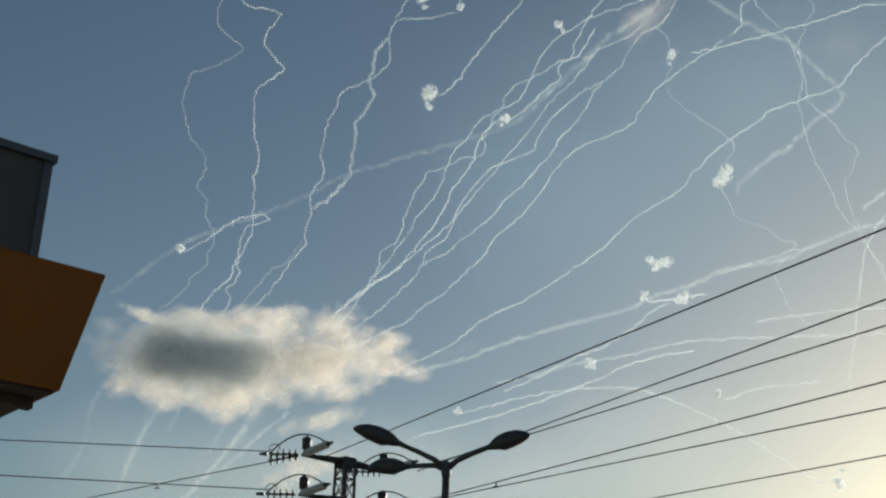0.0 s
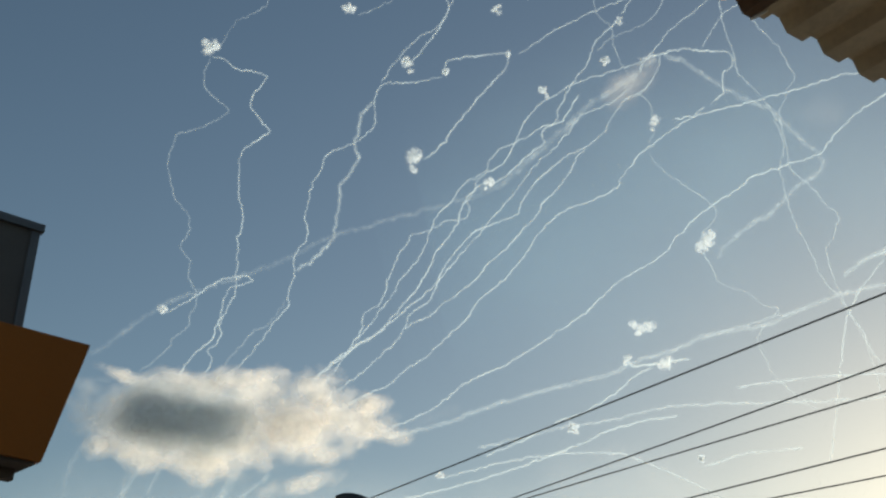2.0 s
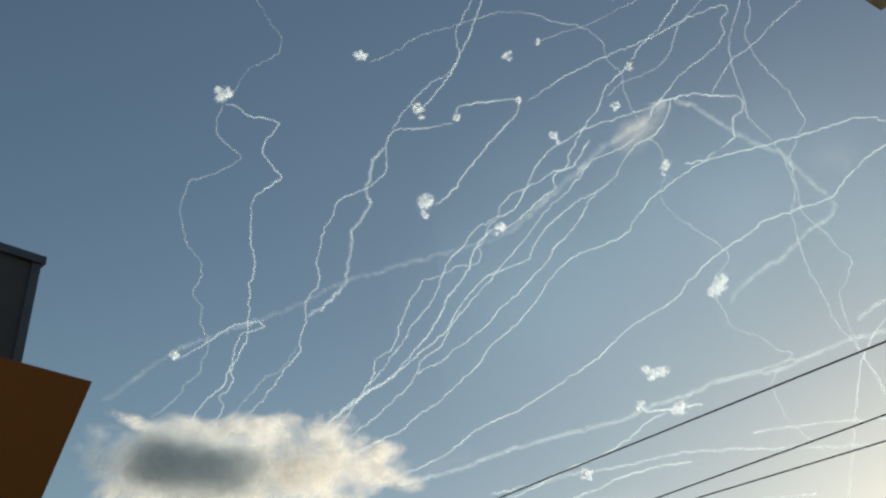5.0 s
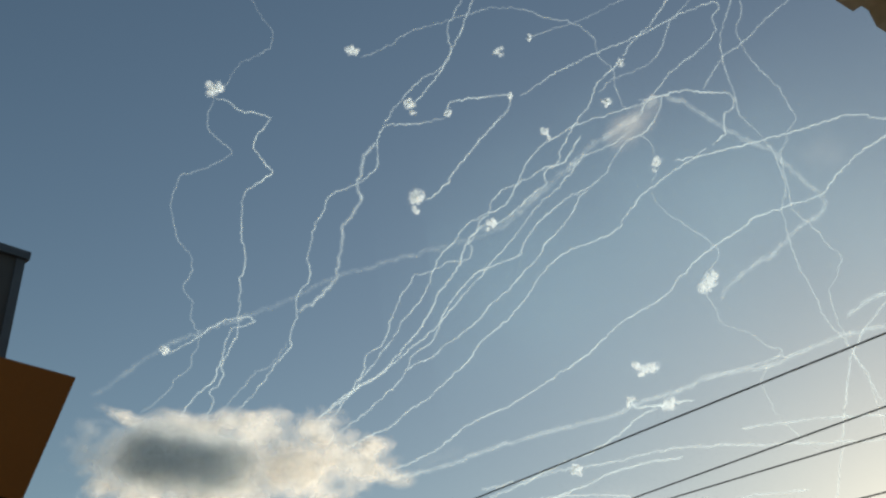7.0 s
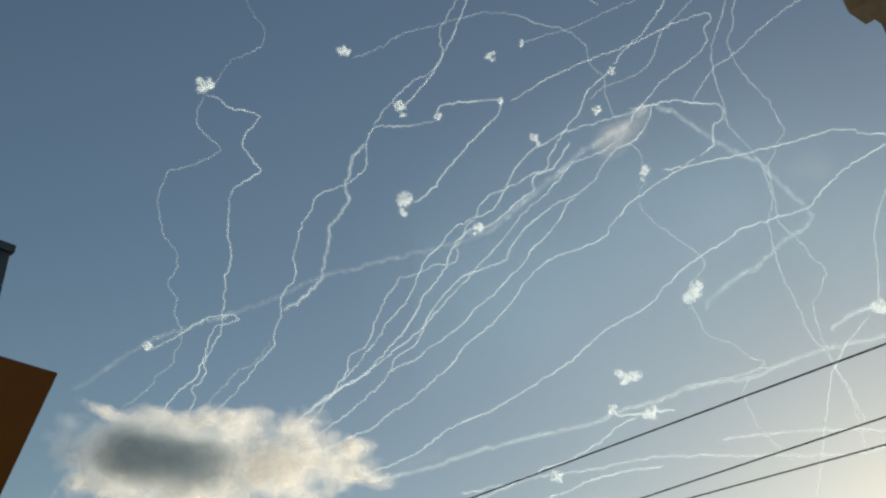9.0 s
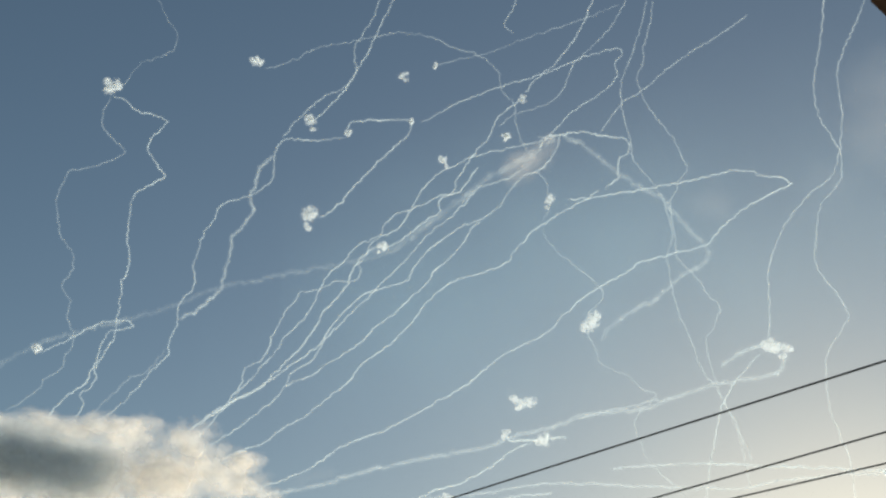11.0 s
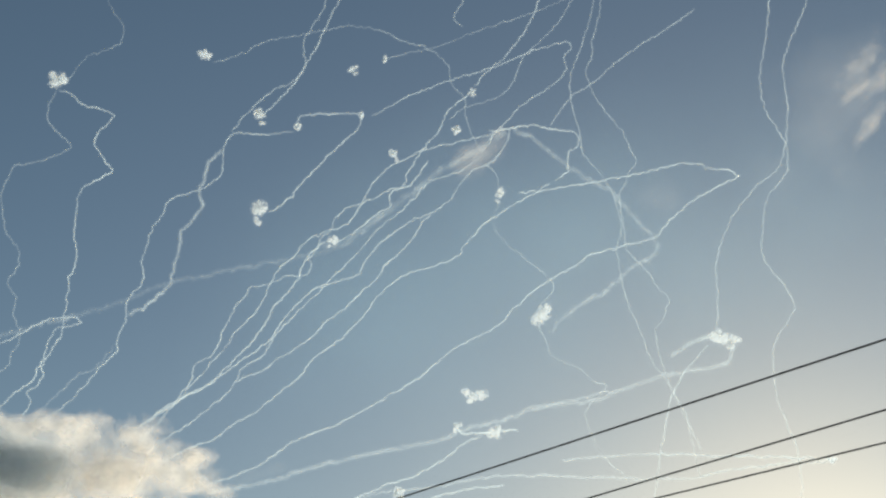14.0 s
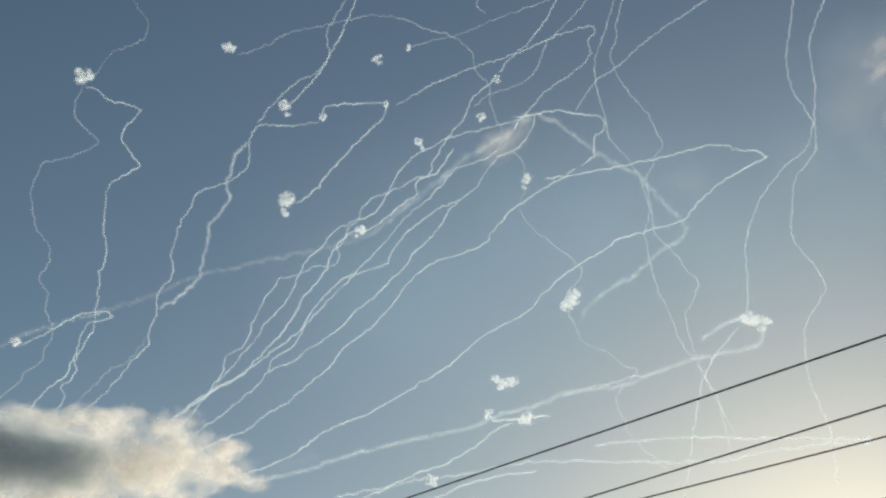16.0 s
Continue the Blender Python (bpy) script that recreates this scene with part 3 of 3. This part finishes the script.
cloud(29.8, 33.4, 330, 190, 60, 3400, 2, HAZE, 0.8, "thin veil of high haze")
cloud(10.7, 32.5, 115, 56, 30, 3600, 2, SMEAR, 0.62, "soft white smear of dispersing smoke")
cloud(20.5, 30.4, 110, 70, 40, 3600, 2, VEIL, 0.3, "thin veil of high haze")
cloud(19.0, 27.5, 2600, 1150, 60, 4750, 2, WIDE, 0.2, "wide thin veil of sunlit evening haze")
cloud(-5.0, 11.3, 1300, 340, 60, 3950, 2, LOW, 0.0, "pale low band of evening haze")
cloud(8.8, 13.1, 700, 180, 60, 3600, 2, HAZE, 0.1, "thin veil of high haze")

smoke_trail(0.07, 0.35, 0.020, [(-11.91, 38.91), (-11.35, 37.97), (-10.95, 37.50), (-10.09, 36.58), (-9.59, 36.25), (-9.67, 35.47), (-11.12, 34.64), (-11.67, 33.79), (-11.89, 33.24)])
smoke_trail(0.10, 0.90, 0.015, [(-12.26, 32.88), (-11.71, 32.85), (-10.94, 32.47), (-9.79, 32.44), (-9.16, 32.31), (-9.78, 31.50), (-9.88, 30.86), (-9.31, 30.31), (-8.75, 29.75), (-10.04, 28.85), (-10.12, 27.92), (-9.95, 26.61), (-9.65, 25.72), (-9.73, 25.05), (-9.87, 24.76), (-9.69, 24.25), (-9.67, 23.20), (-9.61, 22.55), (-9.75, 21.88), (-9.95, 21.33), (-10.26, 20.52), (-10.09, 20.28), (-10.30, 19.73), (-10.59, 19.44), (-10.39, 18.94), (-10.59, 18.40), (-10.59, 18.02), (-10.70, 17.62)])
smoke_trail(0.10, 0.35, 0.015, [(-12.34, 32.79), (-12.54, 31.97), (-12.38, 31.34), (-11.44, 30.80), (-11.02, 30.41), (-12.31, 29.56), (-13.49, 29.04), (-13.76, 27.74), (-13.40, 26.73), (-13.12, 26.11), (-12.40, 25.54), (-12.27, 24.77), (-12.53, 24.21), (-12.47, 23.82), (-12.03, 23.47), (-11.97, 22.69), (-11.52, 21.96), (-11.45, 21.44), (-11.70, 20.89), (-11.76, 20.37), (-12.36, 19.79), (-12.66, 19.11), (-13.72, 18.14)])
smoke_trail(0.10, 0.95, 0.008, [(-12.81, 20.93), (-11.56, 21.82), (-10.93, 22.34), (-10.15, 22.81), (-9.18, 22.98), (-8.82, 22.86), (-9.41, 22.54), (-9.90, 22.39), (-10.15, 21.71), (-10.20, 21.05), (-10.34, 20.64), (-10.47, 19.97), (-11.20, 19.25), (-11.64, 18.56), (-11.88, 17.97)])
smoke_trail(0.33, 0.12, 0.050, [(-16.04, 18.59), (-14.44, 20.06), (-13.05, 21.26), (-10.27, 22.61), (-8.92, 23.14), (-7.02, 24.10), (-5.09, 25.18), (-2.50, 26.01), (-1.03, 26.48), (0.74, 26.95), (3.12, 27.61)])
smoke_trail(0.46, 0.14, 0.080, [(2.52, 27.71), (3.72, 27.94), (4.46, 28.61), (5.22, 29.14), (6.75, 30.32), (8.93, 31.84), (10.51, 32.69), (12.26, 33.63)])
smoke_trail(0.10, 0.75, 0.020, [(2.64, 40.19), (1.92, 38.66), (1.10, 36.85), (0.35, 35.54), (-0.10, 34.87), (-0.87, 34.05), (-1.47, 33.44)])
smoke_trail(0.08, 0.40, 0.020, [(-4.52, 35.47), (-2.95, 36.17), (-1.70, 36.88), (0.24, 37.40), (1.56, 37.76), (2.87, 38.04), (4.69, 38.04), (6.18, 37.58), (7.49, 37.39), (8.77, 36.66), (9.00, 35.88), (9.83, 35.06), (9.95, 34.15), (10.38, 33.35), (10.76, 32.76)])
smoke_trail(0.10, 0.60, 0.020, [(1.79, 40.19), (1.25, 38.65), (0.48, 37.35), (0.45, 36.63), (0.64, 36.19), (0.20, 35.27), (-1.06, 34.65), (-2.41, 33.32), (-2.92, 32.55)])
smoke_trail(0.10, 0.75, 0.015, [(0.46, 32.97), (-1.09, 32.64), (-2.82, 32.50), (-3.18, 31.95), (-3.28, 31.68), (-3.13, 30.50), (-4.22, 29.64), (-5.60, 29.00), (-5.91, 28.18), (-6.29, 27.49), (-6.36, 26.68), (-6.49, 26.00), (-6.27, 25.36), (-6.36, 24.82), (-6.76, 24.39), (-6.86, 23.98), (-6.72, 23.47), (-6.88, 22.79), (-7.02, 22.25), (-6.92, 21.85), (-7.29, 21.30), (-7.89, 20.46), (-8.48, 19.50), (-9.20, 18.66), (-9.94, 17.95)])
smoke_trail(0.23, 0.50, 0.040, [(-3.28, 31.68), (-3.95, 30.98), (-4.08, 30.04), (-4.22, 29.64), (-3.93, 28.99), (-4.31, 28.17), (-4.80, 27.60), (-4.70, 26.80), (-4.88, 26.13), (-4.90, 25.33), (-5.06, 24.92), (-5.59, 24.35), (-5.99, 23.92), (-6.66, 23.47)])
smoke_trail(0.12, 0.22, 0.040, [(-7.09, 22.11), (-7.68, 21.01), (-8.59, 20.40), (-9.54, 19.15), (-10.22, 18.05)])
smoke_trail(0.12, 0.80, 0.020, [(0.55, 33.18), (0.75, 33.71), (2.34, 33.96), (4.09, 34.08), (3.88, 33.29), (3.32, 32.89), (2.09, 31.64), (0.90, 30.27), (0.61, 29.87), (-0.42, 29.03)])
smoke_trail(0.08, 0.80, 0.010, [(4.57, 34.02), (7.13, 35.29), (9.07, 35.95), (11.66, 36.64), (13.63, 37.33), (15.25, 37.66), (15.82, 37.68), (15.95, 37.42), (15.57, 37.13), (15.60, 36.44), (15.25, 36.04), (14.42, 35.53), (13.12, 34.86), (12.29, 34.15), (11.64, 33.54), (10.82, 32.68), (10.34, 32.18)])
smoke_trail(0.07, 0.40, 0.010, [(5.13, 36.75), (5.85, 36.92), (8.14, 37.45), (10.46, 38.24), (13.11, 38.94), (15.78, 39.70)])
smoke_trail(0.10, 0.70, 0.015, [(10.40, 35.68), (11.00, 36.30), (12.00, 37.00), (13.05, 38.07), (13.77, 39.01), (14.36, 40.21)])
smoke_trail(0.08, 0.45, 0.015, [(16.30, 40.01), (15.19, 38.63), (13.29, 37.15), (12.94, 36.67), (12.56, 35.80), (11.58, 35.15), (9.82, 34.67), (9.00, 34.06)])
smoke_trail(0.10, 0.85, 0.015, [(10.16, 35.38), (9.51, 34.94), (8.86, 34.45), (8.68, 33.94), (8.35, 33.43), (7.56, 32.61), (7.17, 32.02), (6.76, 31.37), (6.76, 30.98), (5.52, 30.46), (4.60, 30.01), (3.69, 29.66), (3.09, 29.13), (2.95, 28.59), (1.84, 28.04), (1.46, 27.63), (1.03, 27.09), (0.46, 26.54), (0.05, 25.72), (-0.15, 25.04), (-0.47, 24.36), (-1.02, 23.76), (-1.50, 23.26), (-1.55, 22.86), (-1.96, 22.31), (-2.35, 21.76), (-2.74, 21.21), (-3.14, 20.79), (-3.64, 19.98), (-4.52, 18.75), (-5.25, 17.65)])
smoke_trail(0.10, 0.75, 0.012, [(12.26, 33.71), (10.53, 33.29), (8.97, 32.96), (7.71, 32.66), (6.46, 32.03), (5.68, 31.65), (5.06, 30.99), (4.51, 30.07), (3.94, 29.06), (3.04, 28.59), (2.50, 28.05), (1.99, 27.17), (2.09, 26.90), (1.90, 26.36), (0.92, 26.21), (0.05, 25.78), (-0.83, 25.50), (-1.19, 25.00), (-1.64, 24.18), (-2.02, 23.36), (-2.10, 22.70), (-2.38, 22.15), (-2.92, 21.81), (-3.18, 21.45), (-3.15, 21.00), (-3.53, 20.38), (-3.83, 19.91), (-4.30, 19.54), (-5.46, 18.43)])
smoke_trail(0.12, 1.00, 0.020, [(8.01, 32.13), (7.53, 31.57), (7.06, 30.97), (6.60, 30.79), (5.99, 30.59), (5.92, 30.19), (6.04, 29.93), (5.22, 29.40), (4.61, 28.87), (3.71, 28.20), (2.52, 27.92), (1.92, 27.24), (1.69, 26.97), (1.51, 26.29), (1.23, 25.75), (0.81, 25.21), (0.39, 24.79), (0.21, 24.12), (-0.14, 23.58), (-0.54, 22.90), (-0.95, 22.49), (-1.35, 21.94), (-1.76, 21.52), (-2.15, 20.98), (-3.24, 20.26), (-3.77, 19.84), (-5.20, 18.65)])
smoke_trail(0.11, 0.90, 0.012, [(12.48, 33.75), (12.22, 32.99), (11.40, 32.13), (10.47, 31.78), (9.68, 31.03), (9.34, 30.37), (8.11, 29.62), (7.35, 29.37), (6.58, 28.86), (5.67, 28.20), (5.08, 27.54), (4.69, 26.87), (4.63, 26.61), (3.15, 26.06), (2.42, 25.78), (1.70, 25.10), (1.14, 24.42), (0.73, 23.74), (0.31, 23.07), (-0.38, 22.51), (-1.07, 21.95), (-2.02, 21.12), (-2.70, 20.55), (-3.51, 20.12), (-4.68, 19.08)])
smoke_trail(0.10, 0.80, 0.012, [(11.48, 33.55), (11.30, 33.04), (10.65, 32.29), (9.85, 31.81), (8.92, 31.45), (8.15, 31.21), (7.36, 30.44), (6.74, 29.79), (5.98, 29.27), (5.37, 28.74), (4.78, 27.94), (4.18, 27.27), (3.58, 26.73), (2.86, 25.92), (2.57, 25.52), (1.86, 24.84), (1.30, 24.16), (0.74, 23.61), (0.47, 22.94), (0.20, 22.53), (-0.50, 21.98), (-0.90, 21.56), (-0.97, 21.16), (-1.55, 20.35), (-2.35, 19.64), (-3.00, 18.95), (-3.80, 18.39), (-4.82, 17.42)])
smoke_trail(0.11, 0.90, 0.012, [(8.26, 29.62), (7.80, 29.23), (7.33, 28.45), (6.73, 27.79), (5.97, 27.14), (5.67, 26.61), (4.79, 25.81), (4.06, 25.01), (3.19, 24.34), (2.77, 23.80), (2.33, 23.39), (1.49, 22.71), (0.92, 22.42), (0.24, 21.74), (-0.47, 21.45), (-0.97, 21.11)])
smoke_trail(0.11, 0.90, 0.012, [(24.86, 31.06), (24.22, 31.38), (23.10, 31.53), (22.91, 31.75), (21.87, 31.88), (19.41, 31.51), (17.25, 31.25), (15.09, 30.99), (12.93, 30.71)])
smoke_trail(0.11, 0.90, 0.012, [(14.66, 31.20), (13.89, 30.79), (12.49, 30.10), (11.88, 29.74), (11.11, 29.25), (10.79, 28.87), (10.01, 28.11), (9.94, 27.80), (8.65, 27.23), (7.01, 26.73), (5.82, 25.81), (4.95, 24.62), (4.07, 23.61), (2.94, 22.73), (2.51, 22.33), (2.32, 21.92), (1.69, 21.25), (1.40, 21.06), (0.72, 20.43), (0.04, 19.75), (-1.04, 19.05), (-1.57, 18.50), (-2.92, 17.87), (-4.10, 17.07)])
smoke_trail(0.12, 0.90, 0.015, [(24.86, 31.06), (23.71, 30.70), (22.32, 30.15), (20.92, 29.20), (20.20, 28.51), (18.72, 28.24), (17.84, 28.05), (16.69, 27.79), (16.23, 27.44), (14.88, 26.81), (13.84, 26.22), (13.23, 25.60), (12.63, 25.24), (12.16, 24.61), (9.54, 23.25), (8.09, 21.96), (5.53, 20.39), (4.13, 19.54), (2.18, 18.69), (0.56, 17.42), (-2.38, 16.01)])
smoke_trail(0.12, 1.00, 0.012, [(11.18, 33.62), (12.42, 33.75), (13.36, 33.90), (13.82, 33.91), (14.57, 33.77), (15.93, 33.59), (16.22, 33.44), (16.23, 32.92), (15.68, 32.59), (15.67, 31.82), (14.97, 31.28)])
smoke_trail(0.34, 0.22, 0.050, [(12.58, 33.79), (13.77, 33.27), (15.07, 32.38), (16.47, 31.49), (17.87, 30.83), (18.51, 30.12), (19.53, 29.11), (20.16, 28.53), (20.38, 28.12), (20.05, 27.70), (19.17, 27.35), (18.41, 26.78), (17.65, 26.20), (16.76, 25.76), (15.59, 25.06), (14.99, 24.58), (14.76, 24.21)])
smoke_trail(0.08, 0.55, 0.012, [(17.41, 39.89), (17.04, 38.68), (16.62, 37.73), (16.29, 37.01), (15.90, 36.29), (15.87, 35.40), (16.02, 34.49), (16.37, 33.42), (16.40, 32.78), (16.84, 32.22), (17.50, 31.51), (18.01, 30.81), (18.39, 29.61), (18.47, 28.96), (18.20, 28.09), (18.35, 26.79), (18.51, 25.99), (18.89, 24.93), (19.32, 24.00), (19.62, 23.08), (19.88, 22.59), (20.40, 21.99), (20.65, 21.46), (21.02, 20.68), (21.51, 19.64), (21.96, 18.60)])
smoke_trail(0.08, 0.55, 0.012, [(17.79, 39.84), (17.51, 38.63), (17.14, 37.67), (17.13, 37.04), (16.74, 36.33), (17.17, 35.27), (17.84, 34.42), (18.64, 33.57), (19.23, 32.48), (19.37, 31.95), (18.92, 31.62), (18.77, 31.11), (18.41, 30.51), (18.65, 28.82), (18.69, 28.04), (19.18, 27.48), (19.81, 26.89), (20.14, 26.22), (20.78, 25.72), (20.55, 25.16), (20.35, 24.67), (19.97, 24.27), (20.06, 23.42), (20.28, 22.63), (20.65, 21.51), (21.22, 20.29), (21.54, 18.88), (21.72, 17.39)])
smoke_trail(0.08, 0.70, 0.012, [(23.18, 38.80), (21.53, 38.08), (19.79, 37.34), (18.25, 36.53), (16.91, 35.67), (15.95, 35.26), (15.27, 34.56), (14.68, 33.89)])
smoke_trail(0.08, 0.50, 0.012, [(11.09, 32.01), (11.68, 31.71), (11.89, 31.05), (11.91, 30.26), (11.73, 29.88), (11.64, 29.23), (12.39, 28.33), (13.36, 27.68), (14.33, 26.97), (14.86, 26.50), (14.83, 26.16), (14.22, 25.55), (14.06, 25.30), (14.13, 24.38), (14.50, 23.70), (14.60, 23.23), (15.39, 22.80), (16.06, 22.58), (16.81, 21.94), (17.47, 21.72), (17.02, 21.23), (16.48, 20.75), (16.38, 20.24), (16.93, 18.94), (17.87, 17.89), (18.80, 17.08)])
smoke_trail(0.29, 0.40, 0.040, [(23.88, 23.40), (23.25, 22.54), (20.32, 22.16), (18.33, 21.57), (16.92, 21.07), (15.80, 20.96), (13.82, 20.71), (12.13, 20.04), (10.46, 19.69), (9.08, 19.05), (6.87, 18.58), (3.88, 17.78), (0.98, 16.70), (-1.62, 16.00)])
smoke_trail(0.12, 0.50, 0.030, [(18.33, 21.57), (16.93, 21.34), (15.24, 20.97), (13.54, 20.52)])
smoke_trail(0.15, 1.30, 0.015, [(10.03, 19.81), (10.30, 19.45), (11.48, 19.52), (11.94, 19.56), (13.12, 19.68)])
smoke_trail(0.12, 1.10, 0.025, [(11.34, 19.42), (10.50, 19.05), (9.37, 18.17), (8.00, 17.40), (6.89, 17.02), (4.99, 16.10), (3.10, 15.30)])
smoke_trail(0.12, 1.20, 0.020, [(12.48, 17.13), (10.99, 16.98), (9.08, 16.51), (7.70, 15.88), (5.64, 15.12), (3.32, 14.34), (1.42, 13.79), (-1.14, 13.09)])
smoke_trail(0.15, 0.65, 0.030, [(27.91, 17.94), (25.87, 17.99), (23.25, 17.77), (20.58, 17.45), (14.24, 17.62), (11.56, 17.48), (9.37, 17.02), (7.32, 16.73), (5.52, 16.30), (2.76, 15.64)])
smoke_trail(0.11, 0.80, 0.020, [(1.01, 14.18), (3.32, 14.86), (6.05, 15.38), (7.96, 15.49), (9.58, 15.46), (11.42, 14.77), (13.45, 13.80), (15.90, 12.21), (18.23, 10.63)])
smoke_trail(0.12, 0.70, 0.030, [(13.52, 14.82), (15.12, 15.27), (17.19, 15.46), (17.95, 15.50)])
smoke_trail(0.11, 0.70, 0.020, [(22.58, 23.48), (21.30, 22.25), (20.52, 20.98), (20.16, 19.45), (19.62, 16.91), (19.10, 14.66)])
smoke_trail(0.10, 0.55, 0.020, [(27.45, 39.48), (27.24, 38.51), (26.87, 37.05), (26.33, 35.33), (26.46, 33.91), (27.30, 32.40), (27.28, 31.11), (26.11, 29.95), (25.74, 28.69), (25.60, 27.16), (26.61, 25.77), (26.91, 24.84), (25.81, 23.52), (25.56, 22.52), (25.64, 20.72), (26.23, 18.92), (26.35, 17.67), (26.32, 16.18)])
smoke_trail(0.10, 0.55, 0.020, [(29.69, 39.16), (29.22, 38.23), (28.05, 36.64), (27.61, 35.68), (27.65, 33.89), (27.35, 32.39), (26.86, 31.30), (25.29, 30.29), (23.96, 28.85), (23.22, 27.08), (23.23, 25.52), (22.96, 23.97)])
smoke_trail(0.29, 0.60, 0.050, [(22.95, 23.92), (22.10, 23.71), (21.37, 23.41), (20.65, 23.00)])
smoke_trail(0.15, 0.80, 0.020, [(27.92, 18.06), (24.61, 18.33), (19.29, 18.58), (15.19, 18.34)])
smoke_trail(0.38, 0.20, 0.050, [(-8.38, 14.23), (-9.07, 13.03), (-10.01, 11.70), (-11.18, 10.36), (-11.82, 9.07)])
smoke_trail(0.31, 0.24, 0.050, [(-12.88, 14.20), (-13.52, 13.00), (-14.11, 11.44), (-14.55, 9.86), (-14.81, 8.91)])
smoke_trail(0.29, 0.18, 0.050, [(-13.39, 14.04), (-13.85, 12.46), (-14.40, 10.67)])
smoke_trail(0.34, 0.30, 0.060, [(-8.75, 13.95), (-9.55, 12.49), (-10.48, 11.16), (-11.74, 9.57)])
smoke_trail(0.34, 0.12, 0.040, [(-15.79, 14.60), (-16.25, 13.29), (-16.31, 11.77), (-16.97, 10.24)])
smoke_trail(0.27, 0.20, 0.050, [(-9.69, 13.90), (-10.25, 12.83), (-10.75, 11.78)])
smoke_trail(0.27, 0.18, 0.050, [(-11.97, 14.26), (-12.33, 13.47), (-12.56, 12.68)])
smoke_trail(0.29, 0.30, 0.050, [(-7.01, 14.05), (-8.27, 12.95), (-9.24, 11.87), (-10.32, 10.91)])
smoke_trail(0.08, 0.45, 0.020, [(9.80, 40.28), (9.49, 39.50), (9.02, 38.77), (9.61, 38.35)])
smoke_puff(-12.41, 33.22, 0.41)
smoke_puff(-13.02, 21.06, 0.24)
smoke_puff(-5.03, 35.74, 0.28)
smoke_puff(-0.95, 29.06, 0.43, [(0.0, 0.4, 0.7), (-0.15, 0.0, 0.6), (0.35, 0.2, 0.45), (-0.05, -0.85, 0.45)])
smoke_puff(-1.50, 33.44, 0.30)
smoke_puff(0.55, 33.18, 0.20)
smoke_puff(4.09, 34.08, 0.19)
smoke_puff(3.34, 36.08, 0.24)
smoke_puff(5.13, 36.75, 0.15)
smoke_puff(5.99, 32.33, 0.24)
smoke_puff(9.46, 33.65, 0.26)
smoke_puff(10.32, 35.42, 0.22)
smoke_puff(3.17, 28.01, 0.28)
smoke_puff(11.93, 30.65, 0.32, [(0.15, 0.35, 0.6), (-0.2, -0.05, 0.5), (-0.25, -0.75, 0.35)])
smoke_puff(14.23, 25.03, 0.43, [(-0.3, -0.3, 0.65), (0.15, 0.15, 0.7), (0.45, 0.6, 0.45), (-0.65, -0.7, 0.3)])
smoke_puff(10.87, 21.25, 0.45, [(-0.65, 0.15, 0.5), (-0.1, -0.1, 0.5), (0.6, 0.0, 0.6), (-0.4, -0.5, 0.35)])
smoke_puff(10.03, 19.81, 0.22)
smoke_puff(11.94, 19.56, 0.32, [(0.0, 0.0, 1.0), (0.35, 0.35, 0.4)])
smoke_puff(7.31, 16.76, 0.22)
smoke_puff(1.00, 14.39, 0.20)
smoke_puff(13.34, 15.17, 0.22)
smoke_puff(18.45, 10.92, 0.34)
smoke_puff(18.59, 11.57, 0.15)
smoke_puff(23.27, 23.70, 0.44, [(-0.5, 0.15, 0.6), (0.2, 0.0, 0.75), (0.85, -0.1, 0.5), (1.25, -0.2, 0.28), (-0.2, 0.5, 0.4), (0.6, -0.6, 0.35)])
smoke_puff(27.87, 18.06, 0.19)
smoke_puff(7.32, 16.54, 0.26)
